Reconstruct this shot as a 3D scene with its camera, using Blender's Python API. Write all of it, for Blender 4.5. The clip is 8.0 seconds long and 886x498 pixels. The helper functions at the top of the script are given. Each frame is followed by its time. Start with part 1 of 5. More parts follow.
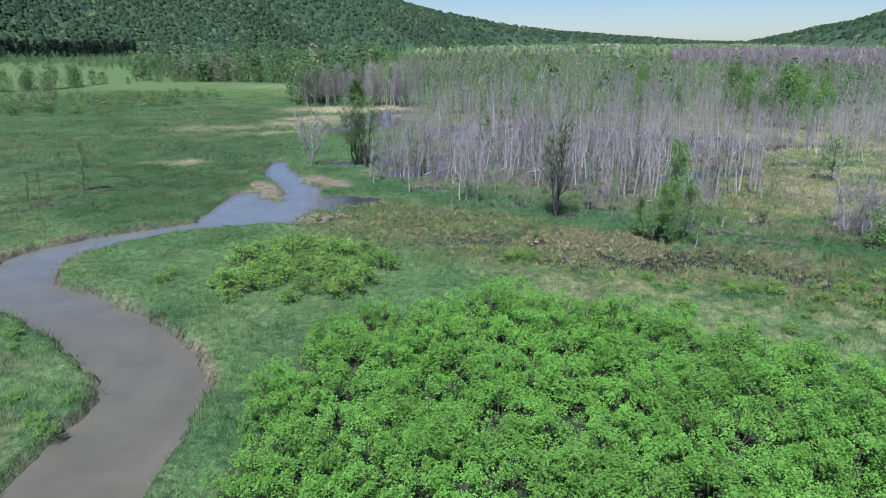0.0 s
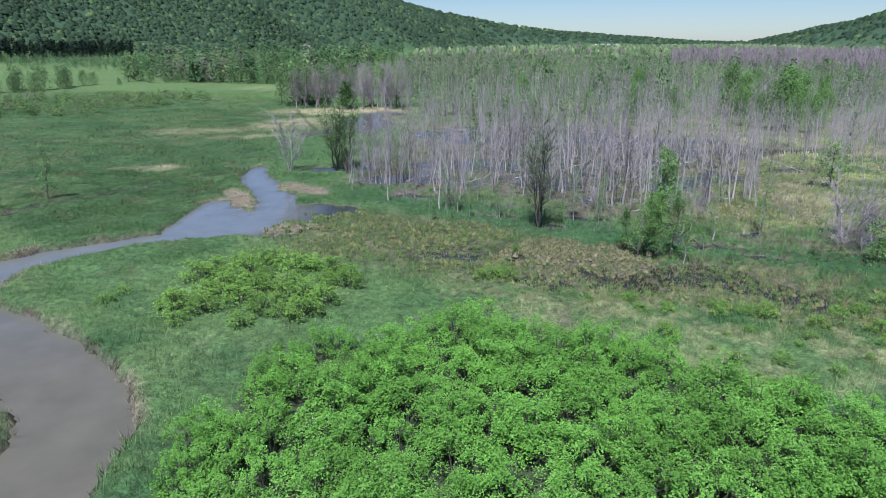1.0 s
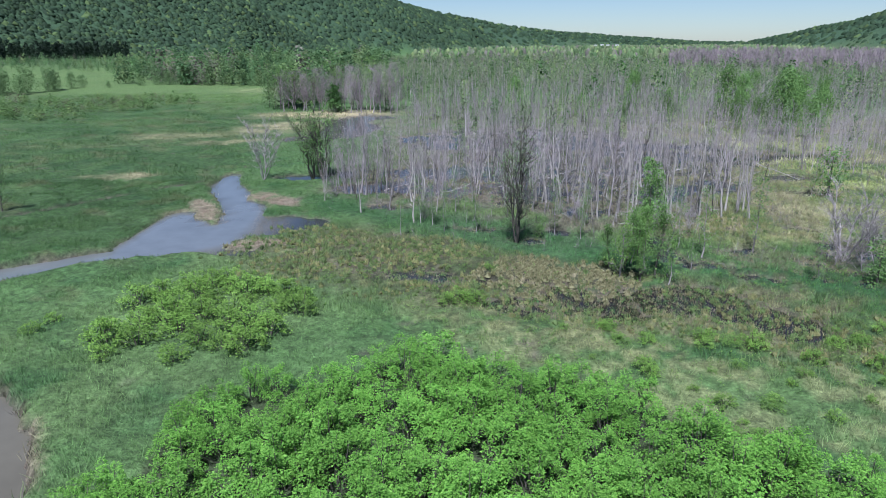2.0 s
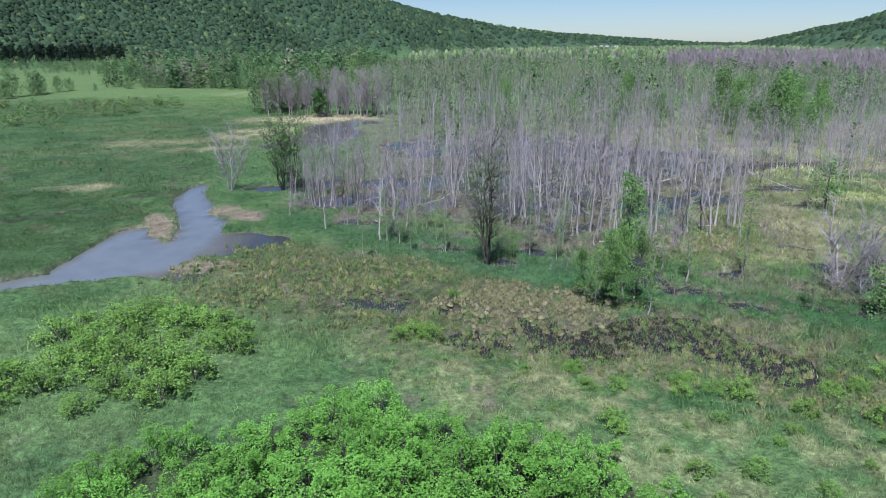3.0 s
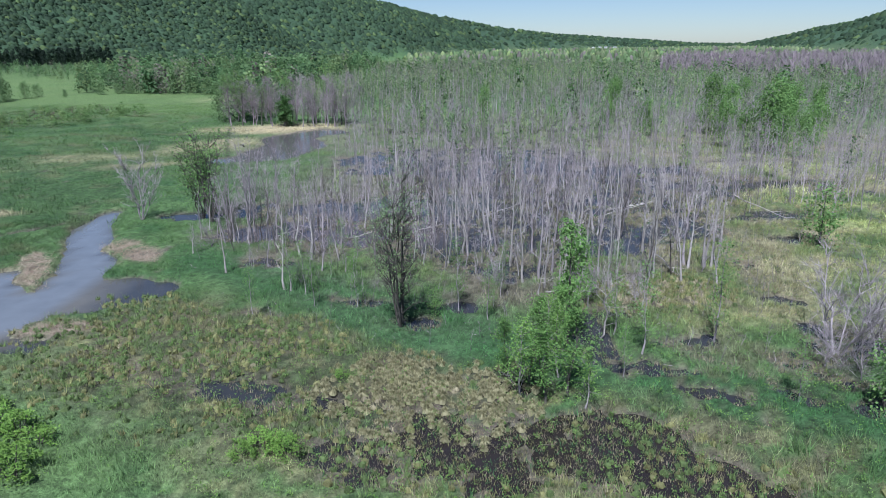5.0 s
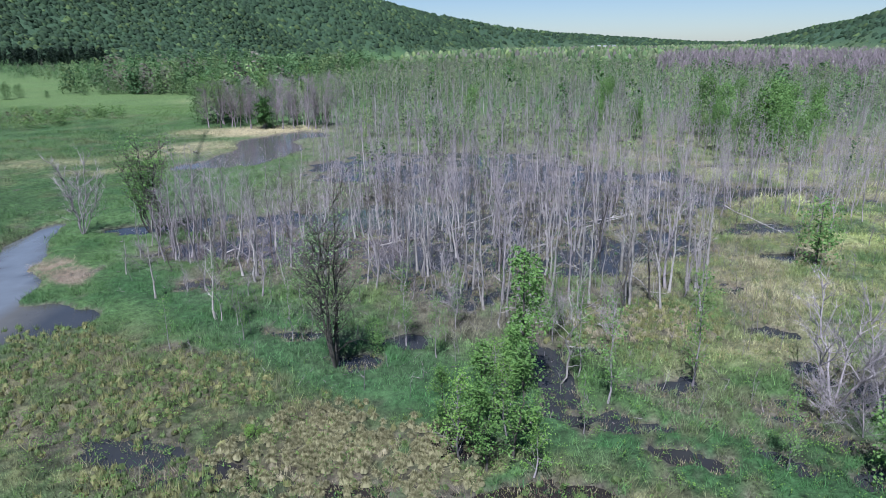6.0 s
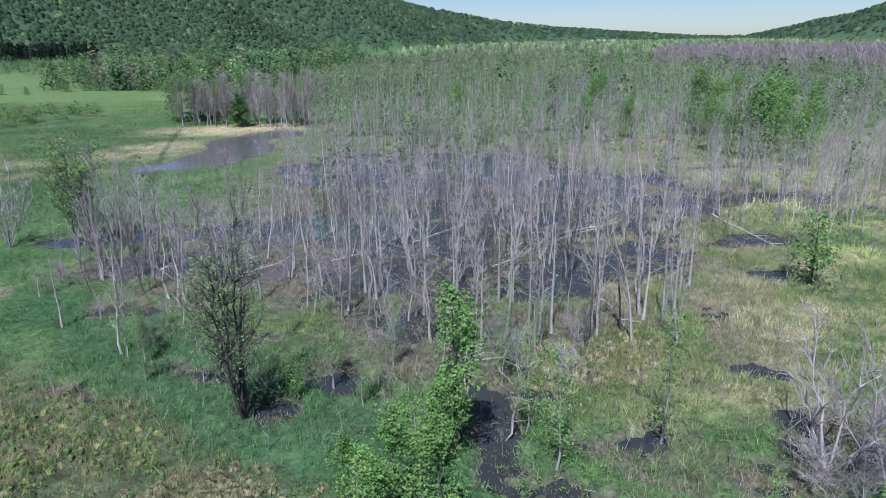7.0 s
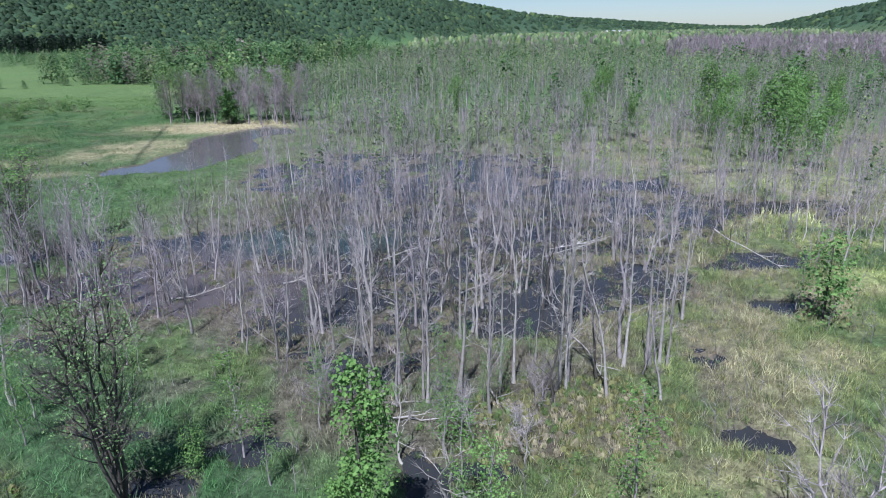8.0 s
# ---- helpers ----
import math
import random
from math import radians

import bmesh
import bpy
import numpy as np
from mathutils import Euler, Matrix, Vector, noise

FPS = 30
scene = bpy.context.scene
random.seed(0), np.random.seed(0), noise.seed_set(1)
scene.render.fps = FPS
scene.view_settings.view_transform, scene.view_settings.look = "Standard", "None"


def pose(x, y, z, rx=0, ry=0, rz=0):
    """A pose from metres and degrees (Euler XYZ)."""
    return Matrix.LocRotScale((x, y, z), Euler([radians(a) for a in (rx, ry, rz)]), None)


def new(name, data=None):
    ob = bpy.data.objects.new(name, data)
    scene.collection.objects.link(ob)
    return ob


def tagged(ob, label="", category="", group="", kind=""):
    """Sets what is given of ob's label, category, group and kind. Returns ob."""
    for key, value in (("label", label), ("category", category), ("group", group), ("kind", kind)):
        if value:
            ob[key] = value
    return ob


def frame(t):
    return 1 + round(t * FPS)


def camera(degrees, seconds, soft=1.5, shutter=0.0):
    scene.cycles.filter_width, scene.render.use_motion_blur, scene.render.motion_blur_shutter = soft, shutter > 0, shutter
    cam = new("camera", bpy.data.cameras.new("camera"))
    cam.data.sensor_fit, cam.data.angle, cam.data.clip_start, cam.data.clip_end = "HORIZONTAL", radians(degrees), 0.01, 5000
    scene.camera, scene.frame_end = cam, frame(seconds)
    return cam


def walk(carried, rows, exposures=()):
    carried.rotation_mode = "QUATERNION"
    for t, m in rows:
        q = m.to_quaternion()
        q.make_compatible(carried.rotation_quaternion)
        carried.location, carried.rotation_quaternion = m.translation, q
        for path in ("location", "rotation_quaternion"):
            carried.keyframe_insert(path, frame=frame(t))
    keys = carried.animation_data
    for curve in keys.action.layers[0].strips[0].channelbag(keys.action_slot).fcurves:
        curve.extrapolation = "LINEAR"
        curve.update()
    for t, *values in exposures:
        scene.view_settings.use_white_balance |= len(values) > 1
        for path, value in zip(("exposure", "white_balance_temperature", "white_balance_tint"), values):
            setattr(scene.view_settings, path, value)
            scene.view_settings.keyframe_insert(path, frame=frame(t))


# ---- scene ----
cam = camera(69.3, 8.0, 0.9)
METRES, EYE, TILT, LEAN, TURN = 57.15, 20.0, 0.0, 0.0, 0.0
ROWS = [
    (0.0, 0.0, 0.0, 0.0, -0.07, -17.75, 0.23),
    (0.5, 0.0236, 0.0369, 0.002, -0.05, -17.76, 0.23),
    (1.0, 0.047, 0.0729, 0.0033, -0.04, -17.75, 0.22),
    (1.5, 0.0726, 0.1143, 0.0051, -0.04, -17.72, 0.26),
    (3.0, 0.1619, 0.2559, 0.0134, -0.06, -17.57, 0.43),
    (3.5, 0.1947, 0.3088, 0.0173, -0.07, -17.51, 0.47),
    (4.0, 0.2282, 0.3638, 0.0209, -0.08, -17.47, 0.5),
    (4.5, 0.2627, 0.4204, 0.0246, -0.08, -17.44, 0.57),
    (6.0, 0.3698, 0.5956, 0.0254, -0.1, -17.54, 0.72),
    (6.5, 0.4075, 0.6562, 0.0233, -0.13, -17.71, 0.79),
    (7.0, 0.4462, 0.7187, 0.0238, -0.14, -17.98, 0.83),
    (7.5, 0.4851, 0.7835, 0.0272, 0.11, -18.3, 0.92),
    (8.0, 0.524, 0.8506, 0.031, 1.09, -18.7, 0.96),
]
walk(cam, [(t, pose(0, 0, EYE, TILT, LEAN, TURN) @ pose(METRES * x, METRES * y, METRES * z, 90 + pitch, roll, yaw)) for t, x, y, z, yaw, pitch, roll in ROWS],
     [(0.0, 0.87, 5450, 11), (3.0, 0.86, 5430, 11.5), (8.0, 0.87, 5390, 13)])

# ---- world, sun, exposure ----
SUN_AZ, SUN_EL = 194.0, 60.0
world = bpy.data.worlds.new("sky")
scene.world = world
world.use_nodes = True
wn = world.node_tree
sky = wn.nodes.new("ShaderNodeTexSky")
sky.sky_type = "NISHITA"
sky.sun_disc = False
sky.sun_elevation = radians(SUN_EL)
sky.sun_rotation = radians(SUN_AZ)
sky.dust_density = 1.0
sky.altitude = 1500
sky.ozone_density = 1.2
wn.links.new(sky.outputs[0], wn.nodes["Background"].inputs[0])
wn.nodes["Background"].inputs[1].default_value = 0.049
sun_data = bpy.data.lights.new("sun", "SUN")
sun_data.energy, sun_data.angle, sun_data.color = 5.2, radians(0.5), (1.0, 0.96, 0.9)
sun = new("sun", sun_data)
sun_dir = Vector((math.sin(radians(SUN_AZ)) * math.cos(radians(SUN_EL)), math.cos(radians(SUN_AZ)) * math.cos(radians(SUN_EL)), math.sin(radians(SUN_EL))))
sun.matrix_world = Matrix.Translation((0, 0, 400)) @ sun_dir.to_track_quat("Z", "Y").to_matrix().to_4x4()

# ---- small numeric helpers ----
def smooth(a, b, v):
    s = np.clip((v - a) / (b - a), 0, 1)
    return s * s * (3 - 2 * s)


def rnd2(ix, iy, seed):
    h = (ix.astype(np.int64) * 374761393 + iy.astype(np.int64) * 668265263 + seed * 974711) & 0x7FFFFFFF
    h = ((h ^ (h >> 13)) * 1274126177) & 0x7FFFFFFF
    return ((h ^ (h >> 16)) & 0xFFFF) / 65535.0


def vnoise(x, y, size, seed=0):
    """Value noise, 0 to 1, with lumps of about size metres."""
    u, v = x / size, y / size
    iu, iv = np.floor(u), np.floor(v)
    fu, fv = u - iu, v - iv
    fu, fv = fu * fu * (3 - 2 * fu), fv * fv * (3 - 2 * fv)
    a, b = rnd2(iu, iv, seed), rnd2(iu + 1, iv, seed)
    c, d = rnd2(iu, iv + 1, seed), rnd2(iu + 1, iv + 1, seed)
    return (a * (1 - fu) + b * fu) * (1 - fv) + (c * (1 - fu) + d * fu) * fv


def fnoise(x, y, size, seed=0):
    return 0.55 * vnoise(x, y, size, seed) + 0.3 * vnoise(x, y, size * 0.45, seed + 11) + 0.15 * vnoise(x, y, size * 0.2, seed + 23)


def blob(x, y, cx, cy, rx, ry, turn=0.0, soft=0.35):
    """1 inside an oval, 0 outside, with a soft rim."""
    c, s = math.cos(radians(turn)), math.sin(radians(turn))
    u, v = (x - cx) * c + (y - cy) * s, -(x - cx) * s + (y - cy) * c
    d = np.sqrt((u / rx) ** 2 + (v / ry) ** 2)
    return 1 - smooth(1 - soft, 1 + soft, d)


def channel(x, y, line):
    """Metres inside (+) or outside (-) of a channel given as (x, y, half width) along its middle."""
    best = np.full(np.shape(x), -1e9)
    for (ax, ay, aw), (bx, by, bw) in zip(line, line[1:]):
        dx, dy = bx - ax, by - ay
        s = np.clip(((x - ax) * dx + (y - ay) * dy) / (dx * dx + dy * dy), 0, 1)
        best = np.maximum(best, aw + (bw - aw) * s - np.hypot(x - ax - s * dx, y - ay - s * dy))
    return best


def inside(x, y, poly):
    r = np.zeros(np.shape(x), bool)
    for (ax, ay), (bx, by) in zip(poly, poly[1:] + poly[:1]):
        r ^= ((ay > y) != (by > y)) & (x < (bx - ax) * (y - ay) / (by - ay + 1e-9) + ax)
    return r


# ---- the lie of the land ----
CREEK = [(-8, -90, 3.5), (-14, -50, 3.6), (-20, -20, 3.6), (-17.5, 8, 3.7), (-17.1, 25, 3.6), (-17.2, 33.5, 3.1), (-19.4, 37.6, 3.1),
         (-24.8, 43, 3.1), (-30.5, 47, 3.1), (-36.5, 50.5, 3.3), (-39.2, 55.5, 3.6), (-39.3, 60, 3.4), (-36.3, 64.4, 3.0),
         (-31, 69, 2.4), (-25, 72.3, 3.0), (-20.5, 77, 4.0), (-19.2, 83, 2.8), (-20.0, 90, 3.0), (-24.0, 98, 2.4), (-27.6, 106, 2.2), (-29, 114, 1.0)]
ARM = [(-24.5, 74.2, 4.9), (-25.0, 80, 4.2), (-26.6, 87, 2.6)]
BAY = [(-18, 82, 3.4), (-14, 82.5, 4.8), (-11.5, 83, 3.2)]
BAY_FOOT = [(-20, 73, 2.6), (-14, 71.7, 1.2)]

DITCH = [(-90, 60, 0.5), (-66, 68, 0.55), (-54.5, 75, 0.6), (-50, 84, 0.6), (-44.5, 92, 0.5), (-38.5, 99.6, 0.5), (-32.0, 107, 0.6)]

AZ = (-180, -120, -60, -33, -16, -3.9, 2.3, 8.4, 14, 21.4, 23.5, 25, 28.7, 33, 40, 60, 120, 180)
FOOT = (1500, 1000, 760, 900, 1140, 1570, 2010, 2780, 3200, 3300, 3300, 2700, 2100, 1650, 1350, 1100, 1200, 1500)
RIDGE = (2300, 1800, 1500, 1650, 1850, 2300, 2800, 3500, 4000, 4200, 4200, 3400, 2800, 2300, 2050, 1800, 1900, 2300)
TOP = (120, 200, 230, 225, 190, 153, 116, 80, 60, 22, 18, 26, 62, 96, 140, 180, 170, 120)


def hill(x, y):
    az, r = np.degrees(np.arctan2(x, y)), np.hypot(x, y)
    foot, ridge, top = np.interp(az, AZ, FOOT), np.interp(az, AZ, RIDGE), np.interp(az, AZ, TOP)
    s = np.clip((r - foot) / (ridge - foot), 0, 1.25)
    rise = np.where(s < 1, s ** 1.25 * (2.25 - 1.25 * s), 1 - 0.3 * (s - 1))
    lumps = 1 + 0.12 * (fnoise(x, y, 420, 5) - 0.5) * smooth(0, 0.3, s)
    return top * rise * lumps


# the outline of the great thicket
THICKET = [(-10.2, 14), (-10.0, 26), (-9.8, 33), (-9.0, 39.5), (-6.4, 42.8), (-2, 44.4), (1.4, 47.2), (4.8, 48.4), (8.4, 46.2), (12.8, 43.6), (16.2, 42.2), (18.8, 39.4), (22.4, 36.8), (26.5, 34), (34, 30), (36, 22), (24, 14)]


def reed_zone(x, y):
    x, y = x + 2.4 * (fnoise(x, y, 2.4, 17) - 0.5), y + 2.4 * (fnoise(x, y, 2.4, 18) - 0.5)
    z = np.zeros(np.shape(x))
    for cx, cy, rx, ry, turn in ((-24.9, 89.4, 6.0, 1.5, 120), (-17.4, 95.0, 5.4, 1.9, -48), (-13.8, 74.2, 3.2, 1.3, 5)):
        z = np.maximum(z, blob(x, y, cx, cy, rx, ry, turn, 0.3))
    return z


def creek_in(x, y):
    d = np.maximum(channel(x, y, CREEK), channel(x, y, ARM))
    return d - 3.5 * reed_zone(x, y) + 0.9 * (fnoise(x, y, 2.6, 3) - 0.5) + 0.5 * (vnoise(x, y, 0.9, 31) - 0.5)


def bay_in(x, y):
    return np.maximum(channel(x, y, BAY), channel(x, y, BAY_FOOT)) - 3.0 * reed_zone(x, y) + 2.6 * (fnoise(x, y, 3.0, 8) - 0.5)


def wetness(x, y):
    """How wet the marsh is: pools lie where this beats the hummocks."""
    x, y = x + 2.2 * (fnoise(x, y, 3.2, 14) - 0.5) + 1.3 * (fnoise(x, y, 1.2, 16) - 0.5), y + 2.2 * (fnoise(x, y, 3.2, 15) - 0.5) + 1.3 * (fnoise(x, y, 1.2, 13) - 0.5)
    w = 0.79 * blob(x, y, 28, 115, 26, 29, 0, 0.35)
    for cx, cy, rx, ry, turn, a in (
            (5, 104, 11, 9, 0, 0.84), (-17, 111, 4.5, 2.2, 0, 1.0), (-6, 114, 8, 5, 0, 0.85), (-2.5, 91.5, 4.5, 2.2, -15, 0.7), (24, 88, 5, 4, 0, 0.75),
            (-1.5, 103, 10, 5.5, 0, 1.0), (22, 152, 32, 22, 0, 0.76), (33, 95, 7, 5, 0, 0.8), (50, 132, 18, 18, 0, 0.8), (90, 120, 22, 26, 0, 0.45),
            (18.5, 58.0, 9, 4.4, -8, 0.78), (30, 54.5, 6.5, 3.0, -42, 0.9), (26, 59.0, 5, 3.4, 0, 0.95), (17.5, 58.5, 3.5, 2.6, 0, 0.92), (4, 64, 6, 2.2, -15, 0.72), (-3, 67, 4, 2, 0, 0.55),
            (28.4, 72.5, 1.6, 6.5, 4, 0.88), (31.0, 67.2, 4.0, 0.9, -18, 0.86), (37.8, 72.2, 1.0, 1.6, 0, 1.0), (45.6, 79.5, 1.3, 0.9, 30, 0.86), (47.0, 78.5, 1.0, 0.6, -20, 0.86), (47.3, 88.8, 2.0, 1.6, 0, 0.8),
            (56.2, 97.2, 2.6, 1.8, 0, 0.85), (59, 107, 6, 2.0, 10, 0.8), (14.8, 75.4, 2.2, 1.6, 0, 0.9), (18.5, 78.6, 2.6, 1.4, 0, 0.95), (43.8, 61.4, 2.6, 1.5, 0, 0.88),
            (8, 113, 15, 8.5, 0, 0.93), (18, 100.5, 8, 5, 0, 0.86), (31, 93.5, 6, 4, 20, 0.73), (33, 104, 7, 7, 0, 0.75), (9.5, 62.3, 2.4, 1.1, -15, 0.86), (5.8, 64.2, 2.4, 0.9, -15, 0.82), (12.3, 57.3, 3.2, 1.8, -20, 0.82), (1.5, 77.5, 2.6, 1.0, -20, 0.75), (45.5, 106.5, 3.2, 2.0, 15, 0.9), (51, 116, 5, 2.2, 0, 0.88),
            (61, 108, 5.5, 3.0, 8, 0.8), (74, 150, 7, 1.8, 10, 0.9), (79, 158, 6, 1.5, 10, 0.9), (70, 128, 8, 3, 15, 0.8), (39, 63.2, 2.2, 1.0, -20, 0.9), (47, 71, 3.5, 4, 0, 0.7), (9, 80, 3.2, 1.2, -10, 0.75), (36, 60.5, 4, 1.0, -25, 0.6), (41, 66.5, 9, 3.5, -20, 0.6), (34, 63.5, 3, 0.9, -25, 0.8), (35.5, 71, 3, 1.6, 10, 0.72), (31.5, 77, 2.6, 1.2, 0, 0.72), (21.5, 64.5, 2.6, 1.0, -10, 0.9)):
        w = np.maximum(w, a * blob(x, y, cx, cy, rx, ry, turn))
    return w


def pond_in(x, y):
    d = channel(x, y, [(-27, 157, 3.5), (-21, 161, 6.5), (-17.5, 174, 7), (-21.5, 190, 6.5), (-15, 201, 6)])
    return d + 4.0 * (fnoise(x, y, 9, 9) - 0.5)


def ground_z(x, y):
    r = np.hypot(x, y)
    z = 0.32 + 0.22 * (fnoise(x, y, 7.0, 1) - 0.4) + 0.10 * (vnoise(x, y, 1.1, 2) - 0.5)
    z = z + 0.38 * smooth(6, 0.8, -creek_in(x, y)) * (1 - smooth(70, 76, y))
    w = wetness(x, y)
    near = (1 - smooth(150, 260, r)) * smooth(0.2, 2.0, -creek_in(x, y)) * (1 - smooth(0.1, 0.4, w))
    z = z + near * (0.42 * (fnoise(x, y, 2.4, 20) - 0.45) + 0.3 * (vnoise(x, y, 1.2, 24) - 0.5))
    ditch = channel(x, y, DITCH) + 0.5 * (fnoise(x, y, 2.0, 19) - 0.5)
    z = z - 0.75 * smooth(-0.8, 0.25, ditch) + 0.22 * smooth(-3.2, -1.2, ditch) * (1 - smooth(-1.2, -0.5, ditch))
    hummock = 0.75 * fnoise(x, y, 1.9, 4) + 0.45 * fnoise(x, y, 0.9, 7) - 0.12 + 0.6 * fnoise(x, y, 6.0, 6) - 0.38
    z = z - 0.62 * np.clip(w * 1.25 - hummock + 0.1, -0.15, 0.9) * smooth(0.02, 0.3, w)
    z = z * (1 - smooth(-0.2, 0.35, creek_in(x, y))) - 0.7 * smooth(-0.2, 0.35, creek_in(x, y))
    z = z * (1 - smooth(-0.8, 0.8, bay_in(x, y))) - 0.25 * smooth(-0.8, 0.8, bay_in(x, y))
    p = pond_in(x, y)
    z = z * (1 - smooth(-2, 1.5, p)) - 0.4 * smooth(-2, 1.5, p)
    z = z + 5.0 * smooth(230, 700, r) * smooth(-60, -250, x) + 3.0 * (fnoise(x, y, 160, 12) - 0.5) * smooth(320, 700, r) + 0.6 * smooth(210, 300, r)
    return z + hill(x, y)


GREEN, LUSH, PALE = (0.061, 0.108, 0.037), (0.037, 0.090, 0.032), (0.100, 0.138, 0.054)
TAN, BROWN, YELLOW, MUD, STRAW = (0.27, 0.23, 0.14), (0.12, 0.10, 0.065), (0.175, 0.19, 0.078), (0.092, 0.075, 0.064), (0.32, 0.27, 0.20)


def blend(c, mask, other):
    return c * (1 - mask[..., None]) + np.array(other) * mask[..., None]


def tussock_zone(x, y):
    t = blob(x, y, 15.8, 64.2, 6.2, 4.4, -20, 0.45) * (0.35 + 0.65 * smooth(0.35, 0.55, fnoise(x, y, 2.6, 49)))
    t = np.maximum(t, 0.34 * blob(x, y, 20, 58, 12, 6.5, -10) * smooth(0.4, 0.6, fnoise(x, y, 3.0, 47)))
    t = np.maximum(t, 0.75 * blob(x, y, 36, 80.5, 7, 4.5, 15))
    t = np.maximum(t, 0.62 * blob(x, y, 0, 68, 16, 8, -20) * smooth(0.32, 0.55, fnoise(x, y, 4.0, 48)))
    t = np.maximum(t, 0.5 * blob(x, y, -8, 78, 6, 3, -30))
    return np.maximum(t, 0.4 * blob(x, y, 31, 52, 8, 5, -35))


def tone(x, y):
    """The colour of the growth on the land, place by place."""
    n1, n2, n3 = fnoise(x, y, 14, 41), fnoise(x, y, 4.0, 42), fnoise(x, y, 1.3, 43)
    c = np.ones(np.shape(x) + (3,)) * np.array(GREEN)
    c = blend(c, smooth(0.45, 0.75, n1) * 0.45, PALE)
    c = blend(c, smooth(0.5, 0.2, n2) * 0.6, LUSH)
    near = 1 - smooth(0.2, 0.9, -creek_in(x, y))
    c = blend(c, near * 0.7 * smooth(0.5, 0.68, n2), (0.2, 0.16, 0.115))
    c = blend(c, (1 - smooth(0.0, 0.32, -creek_in(x, y))) * (1 - smooth(72, 80, y)) * 0.9, (0.062, 0.048, 0.036))
    # mottled brown and olive marsh between creek and swamp
    m = np.maximum(blob(x, y, 2, 70, 16, 9, -20), 0.9 * blob(x, y, 24, 56, 22, 9, -12))
    m = np.maximum(m, 0.8 * blob(x, y, 45, 45, 14, 12, 0))
    c = blend(c, m * smooth(0.38, 0.58, n3 * 0.6 + n2 * 0.4) * 0.85, np.array(BROWN) * 0.75)
    c = blend(c, m * smooth(0.55, 0.7, n3) * 0.7, YELLOW)
    c = blend(c, blob(x, y, 25, 46, 20, 9, -25) * smooth(0.42, 0.62, n3) * 0.6, (0.175, 0.185, 0.088))
    # broad dark and pale swathes of the meadow, drawn out along the valley
    u, v = 0.8 * x - 0.6 * y, 0.6 * x + 0.8 * y
    swathe = fnoise(u * 0.35, v, 9.0, 45)
    field = smooth(-12, -24, x + 0.1 * y)
    c = blend(c, field * smooth(0.5, 0.3, swathe) * 0.75, (0.046, 0.088, 0.030))
    c = blend(c, field * smooth(0.58, 0.72, swathe) * 0.5, (0.085, 0.115, 0.045))
    c = blend(c, field * smooth(0.6, 0.74, fnoise(u * 0.5, v, 3.2, 46)) * 0.4, (0.12, 0.11, 0.06))
    c = c * (1.1 - 0.2 * smooth(66, 84, y) * field - 0.1 * smooth(60, 75, y))[..., None]
    # lush strips
    g = channel(x, y, [(-8, 92, 3), (4, 84, 4.5), (16, 74, 4.5), (24, 68.5, 2.5), (34, 63.5, 2.5), (50, 57, 3.5), (70, 52, 3.5)])
    c = blend(c, smooth(-2.0, 1.5, g + 2 * (n2 - 0.5)) * 0.85, LUSH)
    east = smooth(26, 33, x) * smooth(54, 60, y) * (1 - smooth(74, 80, y))
    c = blend(c, east * smooth(0.5, 0.62, n2 * 0.5 + n3 * 0.5) * 0.6, (0.10, 0.098, 0.055))
    c = blend(c, east * smooth(0.45, 0.3, n2) * 0.5, (0.035, 0.06, 0.026))
    # yellow-green sedge flats on the far side of the swamp
    s = np.maximum(blob(x, y, 62, 95, 26, 24, 0), blob(x, y, 90, 150, 45, 45, 0))
    s = np.maximum(s, blob(x, y, 40, 79, 10, 6, 10))
    c = blend(c, s * (0.45 + 0.5 * n2), YELLOW)
    c = blend(c, s * smooth(0.5, 0.66, n2) * 0.5, TAN)
    c = blend(c, s * smooth(0.42, 0.28, n2) * 0.6, LUSH)
    weed = np.zeros(np.shape(x))
    for cx, cy, rx, ry in ((44.5, 112, 5, 3), (50.5, 109.5, 5, 3), (57, 117, 7, 4), (72, 141, 9, 5), (77, 153.5, 6, 2), (83, 140, 9, 6), (69, 105, 6, 5), (72, 118, 9, 7), (80, 168, 7, 3), (34, 98, 4, 2.5), (24, 104, 3, 2)):
        weed = np.maximum(weed, blob(x, y, cx, cy, rx, ry, 10, 0.4))
    c = blend(c, weed * smooth(0.3, 0.5, n2) * 0.9, (0.25, 0.285, 0.105))
    c = blend(c, tussock_zone(x, y) * (0.5 + 0.5 * smooth(0.3, 0.6, n3)), (0.085, 0.07, 0.05))
    c = blend(c, reed_zone(x, y) * 0.85 * smooth(0.2, 0.5, n3), (0.2, 0.155, 0.12))
    c = blend(c, 0.8 * blob(x, y, 0, 68, 15, 8, -20) * smooth(0.5, 0.36, n3 * 0.6 + n2 * 0.4), (0.05, 0.044, 0.028))
    c = blend(c, blob(x, y, 2, 103, 12, 9, 0) * smooth(0.45, 0.65, n2) * 0.6, TAN)
    # the dead forest's floor
    f = np.maximum(blob(x, y, 28, 122, 36, 42, 0), 0.8 * blob(x, y, 60, 190, 90, 60, 0))
    c = blend(c, f * smooth(0.35, 0.6, n2) * 0.7, (0.13, 0.112, 0.09))
    c = blend(c, f * smooth(0.45, 0.3, n2) * 0.6, YELLOW)
    c = blend(c, f * smooth(0.5, 0.7, n3) * 0.5, MUD)
    f = np.maximum(blob(x, y, 30, 84, 18, 8, 0), blob(x, y, 4, 100, 15, 9, 0))
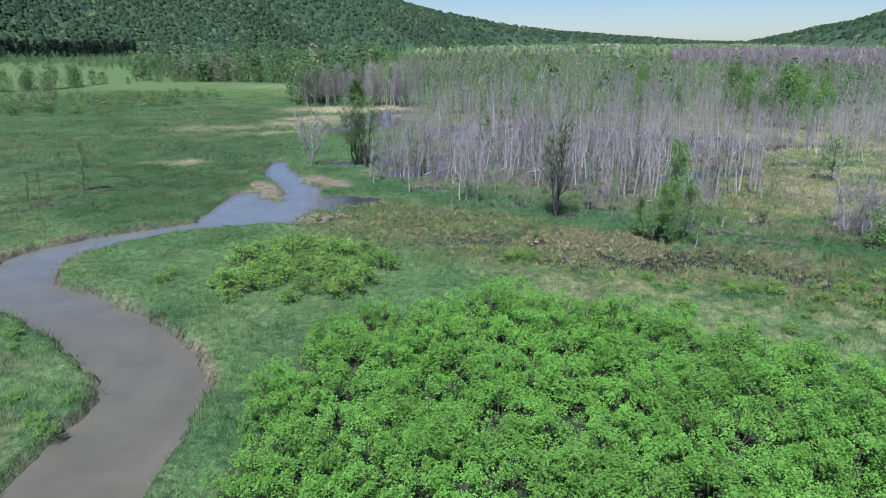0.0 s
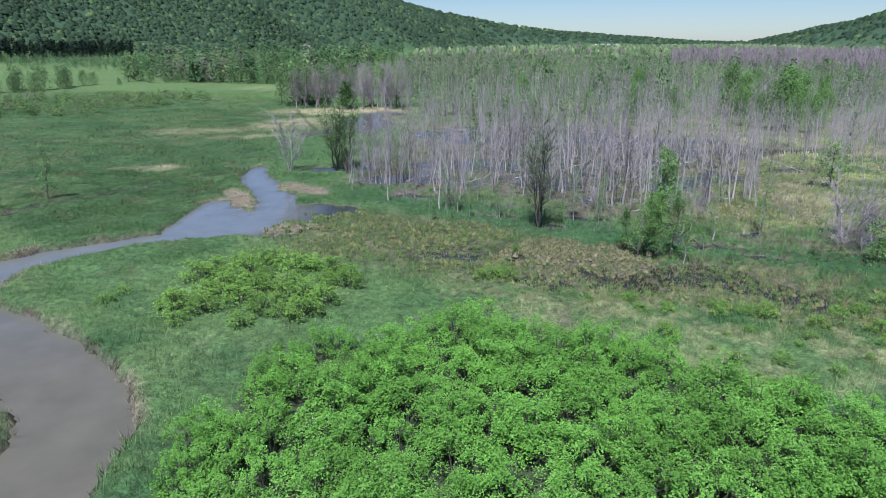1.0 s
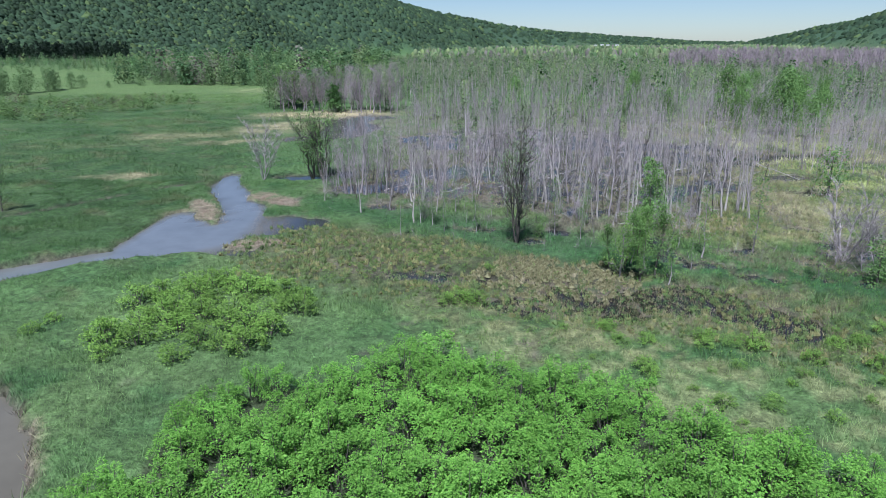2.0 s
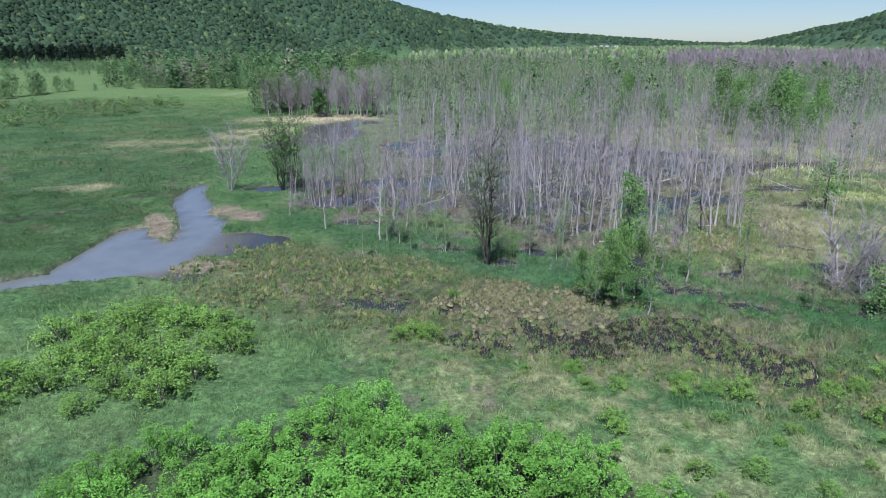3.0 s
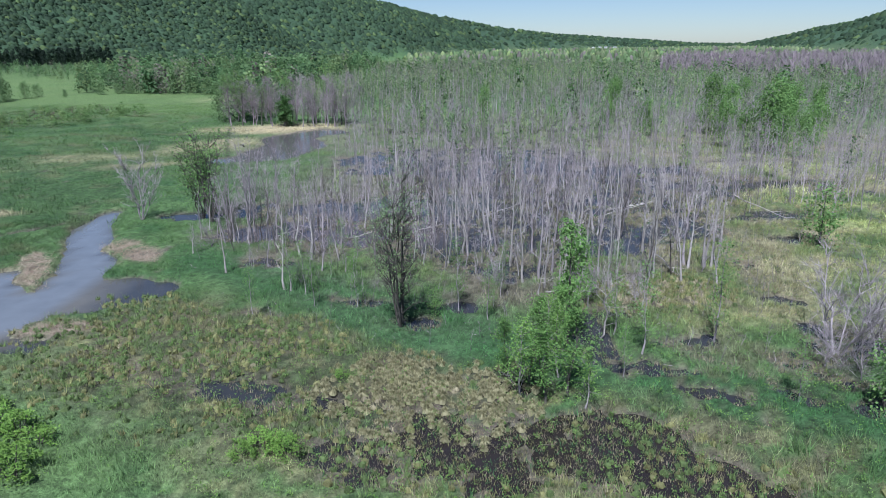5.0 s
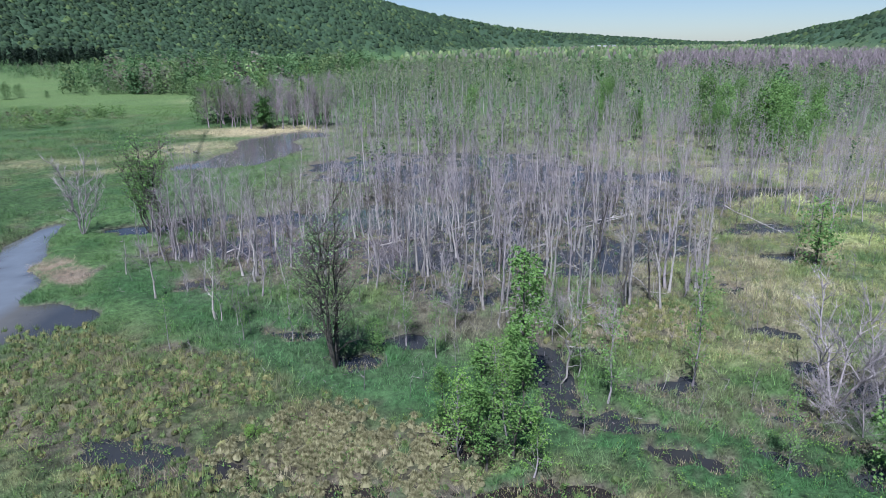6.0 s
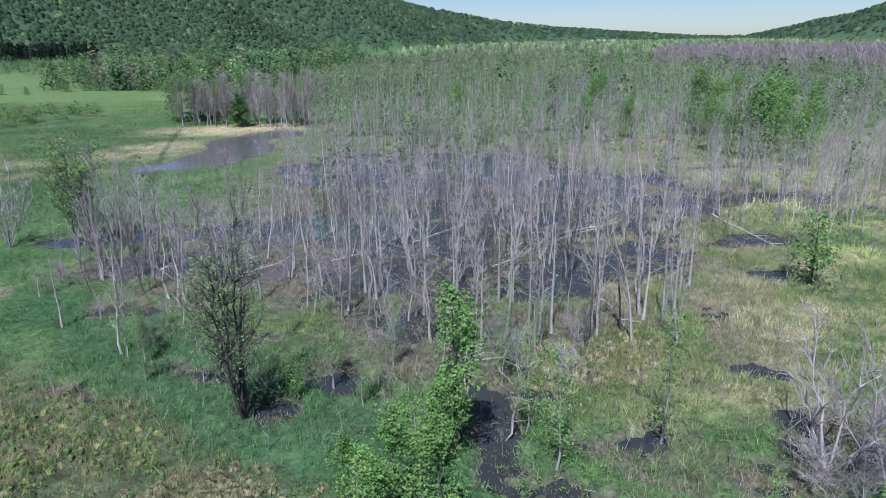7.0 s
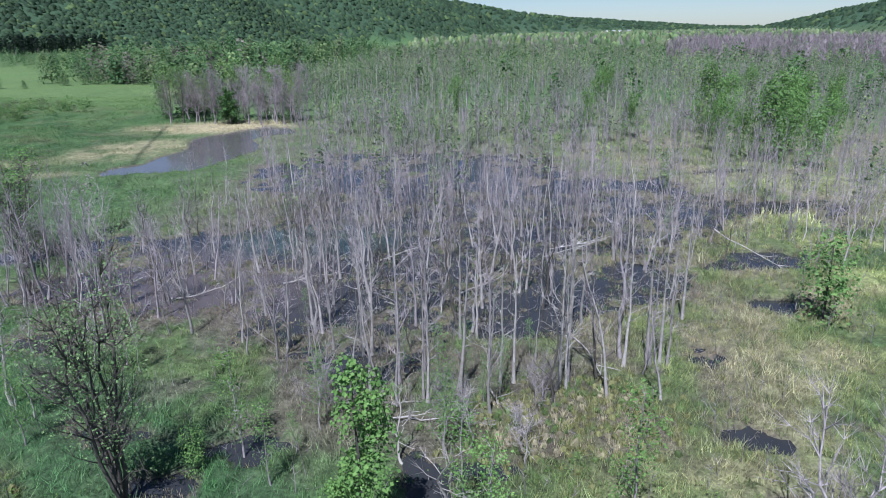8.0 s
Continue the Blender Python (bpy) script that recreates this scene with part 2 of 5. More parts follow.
    c = blend(c, f * smooth(0.4, 0.58, n3 * 0.5 + n2 * 0.5) * 0.75, (0.105, 0.09, 0.068))
    # dry streaks in the meadow and the shore of the far pond
    for cx, cy, rx, ry, turn, a in ((-47, 112, 6, 2.2, 5, 0.85), (-58, 160, 15, 6, 8, 0.34), (-36, 176, 12, 10, 60, 0.75), (-29, 208, 20, 10, 10, 0.95), (-80, 312, 12, 14, 0, 0.9),
                                    (-42, 150, 9, 3, 20, 0.5), (-75, 145, 18, 4, 12, 0.15)):
        c = blend(c, blob(x, y, cx, cy, rx, ry, turn, 0.5) * a * smooth(0.2, 0.55, n2 * 0.5 + n1 * 0.5), TAN)
    c = blend(c, smooth(215, 260, y + 0.35 * x + 20 * n1) * (x < -40) * (1 - smooth(500, 800, np.hypot(x, y))) * 0.7, (0.092, 0.138, 0.046))
    far = smooth(300, 600, np.hypot(x - 200, y)) * (x > -60)
    c = blend(c, far * 0.8, (0.06, 0.08, 0.035))
    # the ditch: its shadow is painted in as dark green
    c = blend(c, smooth(-1.0, 0.2, channel(x, y, DITCH)) * 0.9, (0.02, 0.042, 0.018))
    c = blend(c, smooth(0.5, 6.0, hill(x, y)) * 0.97, (0.034, 0.062, 0.032))
    dam = channel(x, y, [(-21, 141, 0.2), (-33, 176, 0.2), (-43, 210, 0.2)]) + 0.7 * (n3 - 0.5)
    c = blend(c, smooth(-0.6, 0.1, dam) * 0.75, (0.025, 0.034, 0.017))
    # painted shade on the ground below the thicket's shrubs
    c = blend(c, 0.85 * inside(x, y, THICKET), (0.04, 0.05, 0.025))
    z = ground_z(x, y)
    # nearer tones darkened: shade between the grass tufts, put into the colour
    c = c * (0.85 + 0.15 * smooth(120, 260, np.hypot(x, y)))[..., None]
    c = blend(c, smooth(0.2, 0.04, z) * 0.8, MUD)
    return c * (0.8 + 0.4 * n2)[..., None]


# ---- materials ----
def material(name):
    m = bpy.data.materials.new(name)
    m.use_nodes = True
    return m, m.node_tree, m.node_tree.nodes["Principled BSDF"]


def times(tree, colour, low, high, fac, start=0.0, end=1.0):
    """colour multiplied by a grey from low to high, as fac goes from 0 to 1."""
    r = tree.nodes.new("ShaderNodeMapRange")
    r.inputs["To Min"].default_value, r.inputs["To Max"].default_value = low, high
    r.inputs["From Min"].default_value, r.inputs["From Max"].default_value = start, end
    tree.links.new(fac, r.inputs["Value"])
    m = tree.nodes.new("ShaderNodeMix")
    m.data_type, m.blend_type = "RGBA", "MULTIPLY"
    m.inputs[0].default_value = 1.0
    tree.links.new(colour, m.inputs[6])
    tree.links.new(r.outputs[0], m.inputs[7])
    return m.outputs[2]


def noise_tex(tree, scale, detail=3.0, rough=0.6):
    t = tree.nodes.new("ShaderNodeTexNoise")
    t.inputs["Scale"].default_value, t.inputs["Detail"].default_value, t.inputs["Roughness"].default_value = scale, detail, rough
    g = tree.nodes.new("ShaderNodeNewGeometry")
    tree.links.new(g.outputs["Position"], t.inputs["Vector"])
    return t.outputs["Fac"]


def bump(tree, shader, height, strength, distance):
    b = tree.nodes.new("ShaderNodeBump")
    b.inputs["Strength"].default_value, b.inputs["Distance"].default_value = strength, distance
    tree.links.new(height, b.inputs["Height"])
    tree.links.new(b.outputs[0], shader.inputs["Normal"])


def growth_material(name, grain, see_through, wide=0.5, spread=0.29, thin=0.35):
    """Grass and ground: the colour comes from the attribute 'tone'."""
    m, tree, s = material(name)
    a = tree.nodes.new("ShaderNodeAttribute")
    a.attribute_name = "tone"
    c = times(tree, a.outputs["Color"], 1 - wide, 1 + wide, noise_tex(tree, grain, 4))
    c = times(tree, c, 0.75, 1.25, noise_tex(tree, grain * 0.12, 3))
    if not see_through:
        c = times(tree, c, 0.72, 1.28, noise_tex(tree, 6.0, 3, 0.7), 0.3, 0.7)
        c = times(tree, c, 0.55, 1.45, noise_tex(tree, 1.5, 3, 0.6), 0.3, 0.7)
    if see_through:
        g = tree.nodes.new("ShaderNodeNewGeometry")
        c = times(tree, c, 1 - spread, 1 + spread, g.outputs["Random Per Island"])
    tree.links.new(c, s.inputs["Base Color"])
    s.inputs["Roughness"].default_value = 0.75
    s.inputs["Specular IOR Level"].default_value = 0.2
    if see_through:
        t = tree.nodes.new("ShaderNodeBsdfTranslucent")
        tree.links.new(c, t.inputs[0])
        mix = tree.nodes.new("ShaderNodeMixShader")
        mix.inputs[0].default_value = thin
        tree.links.new(s.outputs[0], mix.inputs[1])
        tree.links.new(t.outputs[0], mix.inputs[2])
        tree.links.new(mix.outputs[0], tree.nodes["Material Output"].inputs[0])
    else:
        bump(tree, s, noise_tex(tree, 2.2, 5, 0.7), 0.9, 0.35)
    return m


def leaf_material(name, dark, light, gloss=0.45):
    m, tree, s = material(name)
    g = tree.nodes.new("ShaderNodeNewGeometry")
    o = tree.nodes.new("ShaderNodeObjectInfo")
    mix = tree.nodes.new("ShaderNodeMix")
    mix.data_type = "RGBA"
    mix.inputs[6].default_value, mix.inputs[7].default_value = (*dark, 1), (*light, 1)
    tree.links.new(g.outputs["Random Per Island"], mix.inputs[0])
    c = times(tree, mix.outputs[2], 0.8, 1.2, o.outputs["Random"])
    c = times(tree, c, 0.7, 1.3, noise_tex(tree, 0.6, 2))
    tree.links.new(c, s.inputs["Base Color"])
    s.inputs["Roughness"].default_value = gloss + 0.15
    s.inputs["Specular IOR Level"].default_value = 0.15
    t = tree.nodes.new("ShaderNodeBsdfTranslucent")
    tree.links.new(c, t.inputs[0])
    mx = tree.nodes.new("ShaderNodeMixShader")
    mx.inputs[0].default_value = 0.3
    tree.links.new(s.outputs[0], mx.inputs[1])
    tree.links.new(t.outputs[0], mx.inputs[2])
    tree.links.new(mx.outputs[0], tree.nodes["Material Output"].inputs[0])
    return m


def bark_material(name, dark, light):
    m, tree, s = material(name)
    mix = tree.nodes.new("ShaderNodeMix")
    mix.data_type = "RGBA"
    mix.inputs[6].default_value, mix.inputs[7].default_value = (*dark, 1), (*light, 1)
    o = tree.nodes.new("ShaderNodeObjectInfo")
    tree.links.new(noise_tex(tree, 3.5, 4, 0.7), mix.inputs[0])
    g = tree.nodes.new("ShaderNodeNewGeometry")
    c = times(tree, mix.outputs[2], 0.7, 1.3, o.outputs["Random"])
    c = times(tree, c, 0.65, 1.35, g.outputs["Random Per Island"])
    tree.links.new(c, s.inputs["Base Color"])
    s.inputs["Roughness"].default_value = 0.85
    bump(tree, s, noise_tex(tree, 14, 4, 0.7), 0.6, 0.03)
    return m


def water_material():
    m, tree, s = material("water")
    a = tree.nodes.new("ShaderNodeAttribute")
    a.attribute_name = "tone"
    c = times(tree, a.outputs["Color"], 0.88, 1.12, noise_tex(tree, 0.3, 4), 0.3, 0.7)
    tree.links.new(c, s.inputs["Base Color"])
    s.inputs["Roughness"].default_value = 0.08
    s.inputs["IOR"].default_value = 1.33
    bump(tree, s, noise_tex(tree, 3.5, 3), 0.03, 0.03)
    return m


M_GROUND = growth_material("marsh_ground", 2.4, False, 0.6)
M_GRASS = growth_material("grass_blades", 1.2, True, 0.34, 0.29, 0.22)
M_WOODS = growth_material("woodland_leaves", 0.5, True, 0.2, 0.14, 0.45)
M_SEDGE = leaf_material("sedge_blades", (0.12, 0.118, 0.055), (0.34, 0.312, 0.185), 0.6)
M_LEAF = leaf_material("thicket_leaves", (0.088, 0.210, 0.033), (0.175, 0.335, 0.058))
M_LEAF_CLUMP = leaf_material("clump_leaves", (0.098, 0.190, 0.035), (0.20, 0.315, 0.068))
M_LEAF_PALE = leaf_material("sapling_leaves", (0.09, 0.18, 0.04), (0.195, 0.305, 0.075))
M_LEAF_DARK = leaf_material("tree_leaves", (0.04, 0.09, 0.03), (0.10, 0.18, 0.055))
M_LEAF_TREE = leaf_material("young_tree_leaves", (0.082, 0.165, 0.043), (0.165, 0.275, 0.078), 0.5)
M_LEAF_GROVE = leaf_material("grove_leaves", (0.075, 0.15, 0.045), (0.165, 0.265, 0.08), 0.6)
M_LEAF_FIELD = leaf_material("field_tree_leaves", (0.08, 0.138, 0.056), (0.155, 0.225, 0.095), 0.6)
M_TWIGS = bark_material("grey_twigs", (0.065, 0.056, 0.058), (0.37, 0.325, 0.335))
M_SNAG = bark_material("weathered_dead_wood", (0.075, 0.067, 0.062), (0.42, 0.385, 0.36))
M_BARK = bark_material("dark_bark", (0.03, 0.026, 0.022), (0.085, 0.074, 0.062))
M_MAUVE = bark_material("mauve_twigs", (0.15, 0.12, 0.13), (0.25, 0.20, 0.22))
M_WATER = water_material()


# ---- mesh building ----
def mesh_from(name, verts, faces, mats, tones=None, soft=False):
    """verts (n, 3); faces (m, 3 or 4), or a list of such arrays, one for each material."""
    faces = faces if isinstance(faces, list) else [faces]
    me = bpy.data.meshes.new(name)
    me.vertices.add(len(verts))
    me.vertices.foreach_set("co", np.asarray(verts, np.float32).ravel())
    loops = np.concatenate([f.ravel() for f in faces]).astype(np.int32)
    sizes = np.concatenate([np.full(len(f), f.shape[1], np.int32) for f in faces])
    me.loops.add(len(loops))
    me.loops.foreach_set("vertex_index", loops)
    me.polygons.add(len(sizes))
    me.polygons.foreach_set("loop_start", np.concatenate(([0], np.cumsum(sizes)[:-1])).astype(np.int32))
    me.polygons.foreach_set("material_index", np.concatenate([np.full(len(f), i, np.int32) for i, f in enumerate(faces)]))
    me.polygons.foreach_set("use_smooth", np.full(len(sizes), soft))
    for m in mats:
        me.materials.append(m)
    if tones is not None:
        a = me.attributes.new("tone", "FLOAT_COLOR", "POINT")
        a.data.foreach_set("color", np.concatenate((tones, np.ones((len(tones), 1))), 1).astype(np.float32).ravel())
    me.update(calc_edges=True)
    return me


class Heap:
    """Gathers pieces into one mesh."""

    def __init__(self):
        self.v, self.f, self.n = [], [], 0

    def add(self, v, f):
        self.v.append(v)
        self.f.append(f + self.n)
        self.n += len(v)

    def mesh(self, name, mat, soft=False):
        by = {}
        for f in self.f:
            by.setdefault(f.shape[1], []).append(f)
        v = np.concatenate(self.v)
        faces = [np.concatenate(fs) for fs in by.values()]
        return mesh_from(name, v, faces, [mat] * len(faces), None, soft)

    def arrays(self):
        """All as triangles."""
        f = [x if x.shape[1] == 3 else np.concatenate((x[:, [0, 1, 2]], x[:, [0, 2, 3]])) for x in self.f]
        return np.concatenate(self.v), np.concatenate(f)


def tube(heap, path, radii, sides):
    path = np.asarray(path, float)
    n = len(path)
    t = np.gradient(path, axis=0)
    t /= np.linalg.norm(t, axis=1)[:, None] + 1e-9
    ref = np.where(np.abs(t[:, 2:3]) > 0.8, np.array([[1.0, 0, 0]]), np.array([[0, 0, 1.0]]))
    u = np.cross(t, ref)
    u /= np.linalg.norm(u, axis=1)[:, None] + 1e-9
    w = np.cross(t, u)
    a = np.arange(sides) * 2 * math.pi / sides
    ring = u[:, None] * np.cos(a)[None, :, None] + w[:, None] * np.sin(a)[None, :, None]
    v = (path[:, None] + ring * np.asarray(radii)[:, None, None]).reshape(-1, 3)
    i = np.arange(n - 1)[:, None] * sides
    k = np.arange(sides)[None]
    k2 = (k + 1) % sides
    heap.add(v, np.stack((i + k, i + k2, i + sides + k2, i + sides + k), -1).reshape(-1, 4))


def spikes(heap, foot, tip, radius):
    """Thin three-sided twigs from foot to tip."""
    n = len(foot)
    t = tip - foot
    u = np.cross(t, np.array([0.3, 0.5, 0.8]))
    u /= np.linalg.norm(u, axis=1)[:, None] + 1e-9
    w = np.cross(t, u)
    w /= np.linalg.norm(w, axis=1)[:, None] + 1e-9
    v = np.stack((foot + u * radius, foot - u * radius * 0.5 + w * radius * 0.87, foot - u * radius * 0.5 - w * radius * 0.87, tip), 1).reshape(-1, 3)
    i = (np.arange(n) * 4)[:, None]
    heap.add(v, np.concatenate((i + [0, 1, 3], i + [1, 2, 3], i + [2, 0, 3]), 0))


def leaves(heap, r, at, size, out=None, lift=0.35, wide=0.34, simple=False):
    """Leaf blades at the places, each a folded lozenge pointing outwards."""
    n = len(at)
    d = r.normal(size=(n, 3)) if out is None else out + 0.45 * r.normal(size=(n, 3))
    d[:, 2] = d[:, 2] * 0.5 + lift * r.random(n) - 0.12
    d /= np.linalg.norm(d, axis=1)[:, None] + 1e-9
    up = np.array([0, 0, 1.0]) + 0.55 * r.normal(size=(n, 3))
    side = np.cross(d, up)
    side /= np.linalg.norm(side, axis=1)[:, None] + 1e-9
    nrm = np.cross(side, d)
    s = (size * (0.65 + 0.7 * r.random(n)))[:, None]
    if simple:
        v = np.stack((at + d * s * 0.2 + side * s * wide, at + d * s - nrm * s * 0.15, at + d * s * 0.2 - side * s * wide), 1)
        heap.add(v.reshape(-1, 3), np.arange(n * 3).reshape(-1, 3))
        return
    v = np.stack((at, at + d * s * 0.45 + side * s * wide + nrm * s * 0.1, at + d * s - nrm * s * 0.12, at + d * s * 0.45 - side * s * wide + nrm * s * 0.1), 1)
    heap.add(v.reshape(-1, 3), np.arange(n * 4).reshape(-1, 4))


def sprays(heap, r, centre, radii, n, size, wide=0.42, up=0.35):
    """Leaf sprays lying round an oval lump, each tilted about its surface."""
    o = r.normal(size=(n, 3))
    o[:, 2] += 0.35
    o /= np.linalg.norm(o, axis=1)[:, None]
    p = centre + o * radii * (0.75 + 0.3 * r.random((n, 1)))
    nrm = o + 0.5 * r.normal(size=(n, 3)) + np.array([0, 0, up])
    d = np.cross(nrm, r.normal(size=(n, 3)))
    d /= np.linalg.norm(d, axis=1)[:, None] + 1e-9
    side = np.cross(d, nrm)
    side /= np.linalg.norm(side, axis=1)[:, None] + 1e-9
    s = (size * (0.6 + 0.8 * r.random(n)))[:, None]
    v = np.stack((p - d * s * 0.5, p + side * s * wide, p + d * s * 0.5, p - side * s * wide), 1)
    heap.add(v.reshape(-1, 3), np.arange(n * 4).reshape(-1, 4))


def branching(r, h, r0, lean=0.05, limbs=14, twigs=5, low=0.3, reach=0.28, rise=0.9, sides=6, wobble=0.03, limb_sides=3, fine=0, split=None):
    """Trunk and limbs of a tree: two heaps, and the points where leaves may sit. fine: small shoots on each twig.
    split: a list that takes each limb's own wood and twigs instead."""
    trunk, wood, tips = Heap(), Heap(), []
    n = 8
    s = np.linspace(0, 1, n)
    a = r.random() * 6.28
    bend = np.cumsum(r.normal(size=(n, 2)) * wobble * h / 2.2, axis=0)
    bend -= bend[0]
    path = np.stack((math.cos(a) * lean * h * s + bend[:, 0], math.sin(a) * lean * h * s + bend[:, 1], h * s - 0.35), 1)
    rad = r0 * (1 - 0.85 * s) * (1 + 0.5 * np.exp(-s * 14))
    tube(trunk, path, rad, sides)
    for i in range(limbs):
        f = low + (0.97 - low) * (i + r.random()) / limbs
        j = min(int(f * (n - 1)), n - 2)
        k = f * (n - 1) - j
        p0 = path[j] * (1 - k) + path[j + 1] * k
        az, length = r.random() * 6.28, h * reach * (1.15 - 0.75 * f) * (0.5 + 0.9 * r.random())
        d = np.array([math.cos(az), math.sin(az), rise * (0.3 + r.random())])
        d /= np.linalg.norm(d)
        pts = [p0]
        for q in range(3):
            d = d + 0.22 * r.normal(size=3) + np.array([0, 0, 0.12 * rise])
            d /= np.linalg.norm(d)
            pts.append(pts[-1] + d * length / 3)
        rl = max(0.018, r0 * 0.42 * (1 - 0.7 * f))
        own, shoots = (wood, wood) if split is None else (Heap(), Heap())
        tube(own, pts, rl * np.array([1, 0.75, 0.5, 0.2]), limb_sides)
        pts = np.array(pts)
        g = 0.2 + 0.8 * r.random(twigs)
        jj = np.minimum((g * 3).astype(int), 2)
        kk = (g * 3 - jj)[:, None]
        p = pts[jj] * (1 - kk) + pts[jj + 1] * kk
        e = d + 0.7 * r.normal(size=(twigs, 3))
        e[:, 2] = np.abs(e[:, 2]) * 0.9
        e /= np.linalg.norm(e, axis=1)[:, None]
        tl = (length * (0.25 + 0.4 * r.random(twigs)))[:, None]
        spikes(shoots, p, p + e * tl, max(0.011, rl * 0.3))
        if fine:
            q = np.repeat(p, fine, 0) + np.repeat(e * tl, fine, 0) * (0.3 + 0.65 * r.random((twigs * fine, 1)))
            g = np.repeat(e, fine, 0) + 0.6 * r.normal(size=(twigs * fine, 3))
            g[:, 2] = np.abs(g[:, 2])
            g /= np.linalg.norm(g, axis=1)[:, None]
            spikes(shoots, q, q + g * np.repeat(tl, fine, 0) * (0.35 + 0.4 * r.random((twigs * fine, 1))), 0.009)
        if split is not None:
            split.append((own, shoots))
        tips += list(p + e * tl) + list(p + e * tl * 0.5)
    tips.append(path[-1])
    return trunk, wood, np.array(tips)


FINE = ("branchwork", "blade_tuft", "crown")  # parts of many small pieces that nobody could count


def thing(name, meshes, x, y, turn, scale, label, category, group="", z=None):
    """An empty at the plant's foot with its parts under it."""
    ob = new(name)
    ob.empty_display_size = 0.3
    if z is None:
        z = float(ground_z(np.array([x]), np.array([y]))[0])
    ob.matrix_world = pose(x, y, z, 0, 0, turn) @ Matrix.Diagonal((scale, scale, scale, 1))
    tagged(ob, label, category, group)
    for part_name, me, *pieces in meshes:
        p = new(part_name, me)
        p.parent = ob
        if part_name in FINE:
            tagged(p, kind="stuff")
        for piece_name, piece in pieces:
            q = tagged(new(piece_name, piece), kind="stuff")
            q.parent = p
    return ob


def scatter(heap_v, heap_f, r, at, scales, tall=1.0):
    """Copies of one form, turned and sized, as arrays."""
    n, m = len(at), len(heap_v)
    a = r.random(n) * 6.283
    c, s = np.cos(a)[:, None], np.sin(a)[:, None]
    v = np.empty((n, m, 3))
    v[..., 0] = heap_v[None, :, 0] * c - heap_v[None, :, 1] * s
    v[..., 1] = heap_v[None, :, 0] * s + heap_v[None, :, 1] * c
    v[..., 2] = heap_v[None, :, 2] * tall
    v = v * scales[:, None, None] + at[:, None, :]
    f = heap_f[None] + (np.arange(n) * m)[:, None, None]
    return v.reshape(-1, 3), f.reshape(-1, heap_f.shape[1])


def strewn(name, forms, r, at, scales, mat, label, category, tall=1.0, soft=False, tints=None):
    """One object of kind stuff: many plants that nobody could count. forms: (verts, triangles). tints: a colour for each plant."""
    pick = r.integers(0, len(forms), len(at))
    vs, fs, cs, n = [], [], [], 0
    for i, (v, f) in enumerate(forms):
        q = pick == i
        if q.any():
            a, b = scatter(v, f, r, at[q], scales[q], tall)
            vs.append(a)
            if tints is not None:
                cs.append(np.repeat(tints[q], len(v), 0))
            fs.append(b + n)
            n += len(a)
    ob = new(name, mesh_from(name, np.concatenate(vs), np.concatenate(fs), [mat], np.concatenate(cs) if cs else None, soft))
    return tagged(ob, label, category, "", "stuff")


def tinted(r, n, palette, shares):
    """A colour for each of n plants, picked by shares and varied a little."""
    pick = np.searchsorted(np.cumsum(shares) / sum(shares), r.random(n))
    return np.array(palette)[np.minimum(pick, len(palette) - 1)] * (0.78 + 0.44 * r.random((n, 1)))


def on_ground(x, y, dz=0.0):
    return np.stack((x, y, ground_z(x, y) + dz), 1)


def marsh_zone(x, y):
    """Where tussocks stand and the ground is painted darker for shade between them."""
    return smooth(-9, 5, x - 0.15 * (90 - y)) * smooth(49, 57, y) * (1 - smooth(130, 170, y))


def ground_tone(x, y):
    # gap shade among the tussocks, painted into the ground
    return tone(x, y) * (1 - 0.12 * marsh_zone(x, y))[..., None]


# ---- ground and water ----
def lines(lo, hi, step, mid, step2, far, grow):
    """Grid lines: fine from lo to hi, coarser to mid, then ever wider to far on both sides."""
    a = list(np.arange(lo, hi, step)) + list(np.arange(hi, mid, step2))
    d, p = step2, a[-1]
    while p < far:
        d *= grow
        p += d
        a.append(p)
    d, p, b = step, a[0], []
    while p > -far:
        d *= grow
        p -= d
        b.append(p)
    return np.array(b[::-1] + a)


def sheet(name, xs, ys, zf, tf, mat, soft=True):
    gx, gy = np.meshgrid(xs, ys)
    x, y = gx.ravel(), gy.ravel()
    w, h = len(xs), len(ys)
    i = (np.arange(h - 1)[:, None] * w + np.arange(w - 1)[None]).reshape(-1, 1)
    f = np.concatenate((i, i + 1, i + w + 1, i + w), 1)
    return new(name, mesh_from(name, np.stack((x, y, zf(x, y)), 1), f, [mat], tf(x, y), soft))


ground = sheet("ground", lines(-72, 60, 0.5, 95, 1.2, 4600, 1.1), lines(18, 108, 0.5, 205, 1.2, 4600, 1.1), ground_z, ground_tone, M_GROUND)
tagged(ground, "green marsh meadow with pools, mud and wooded hills", "ground", "", "structure")


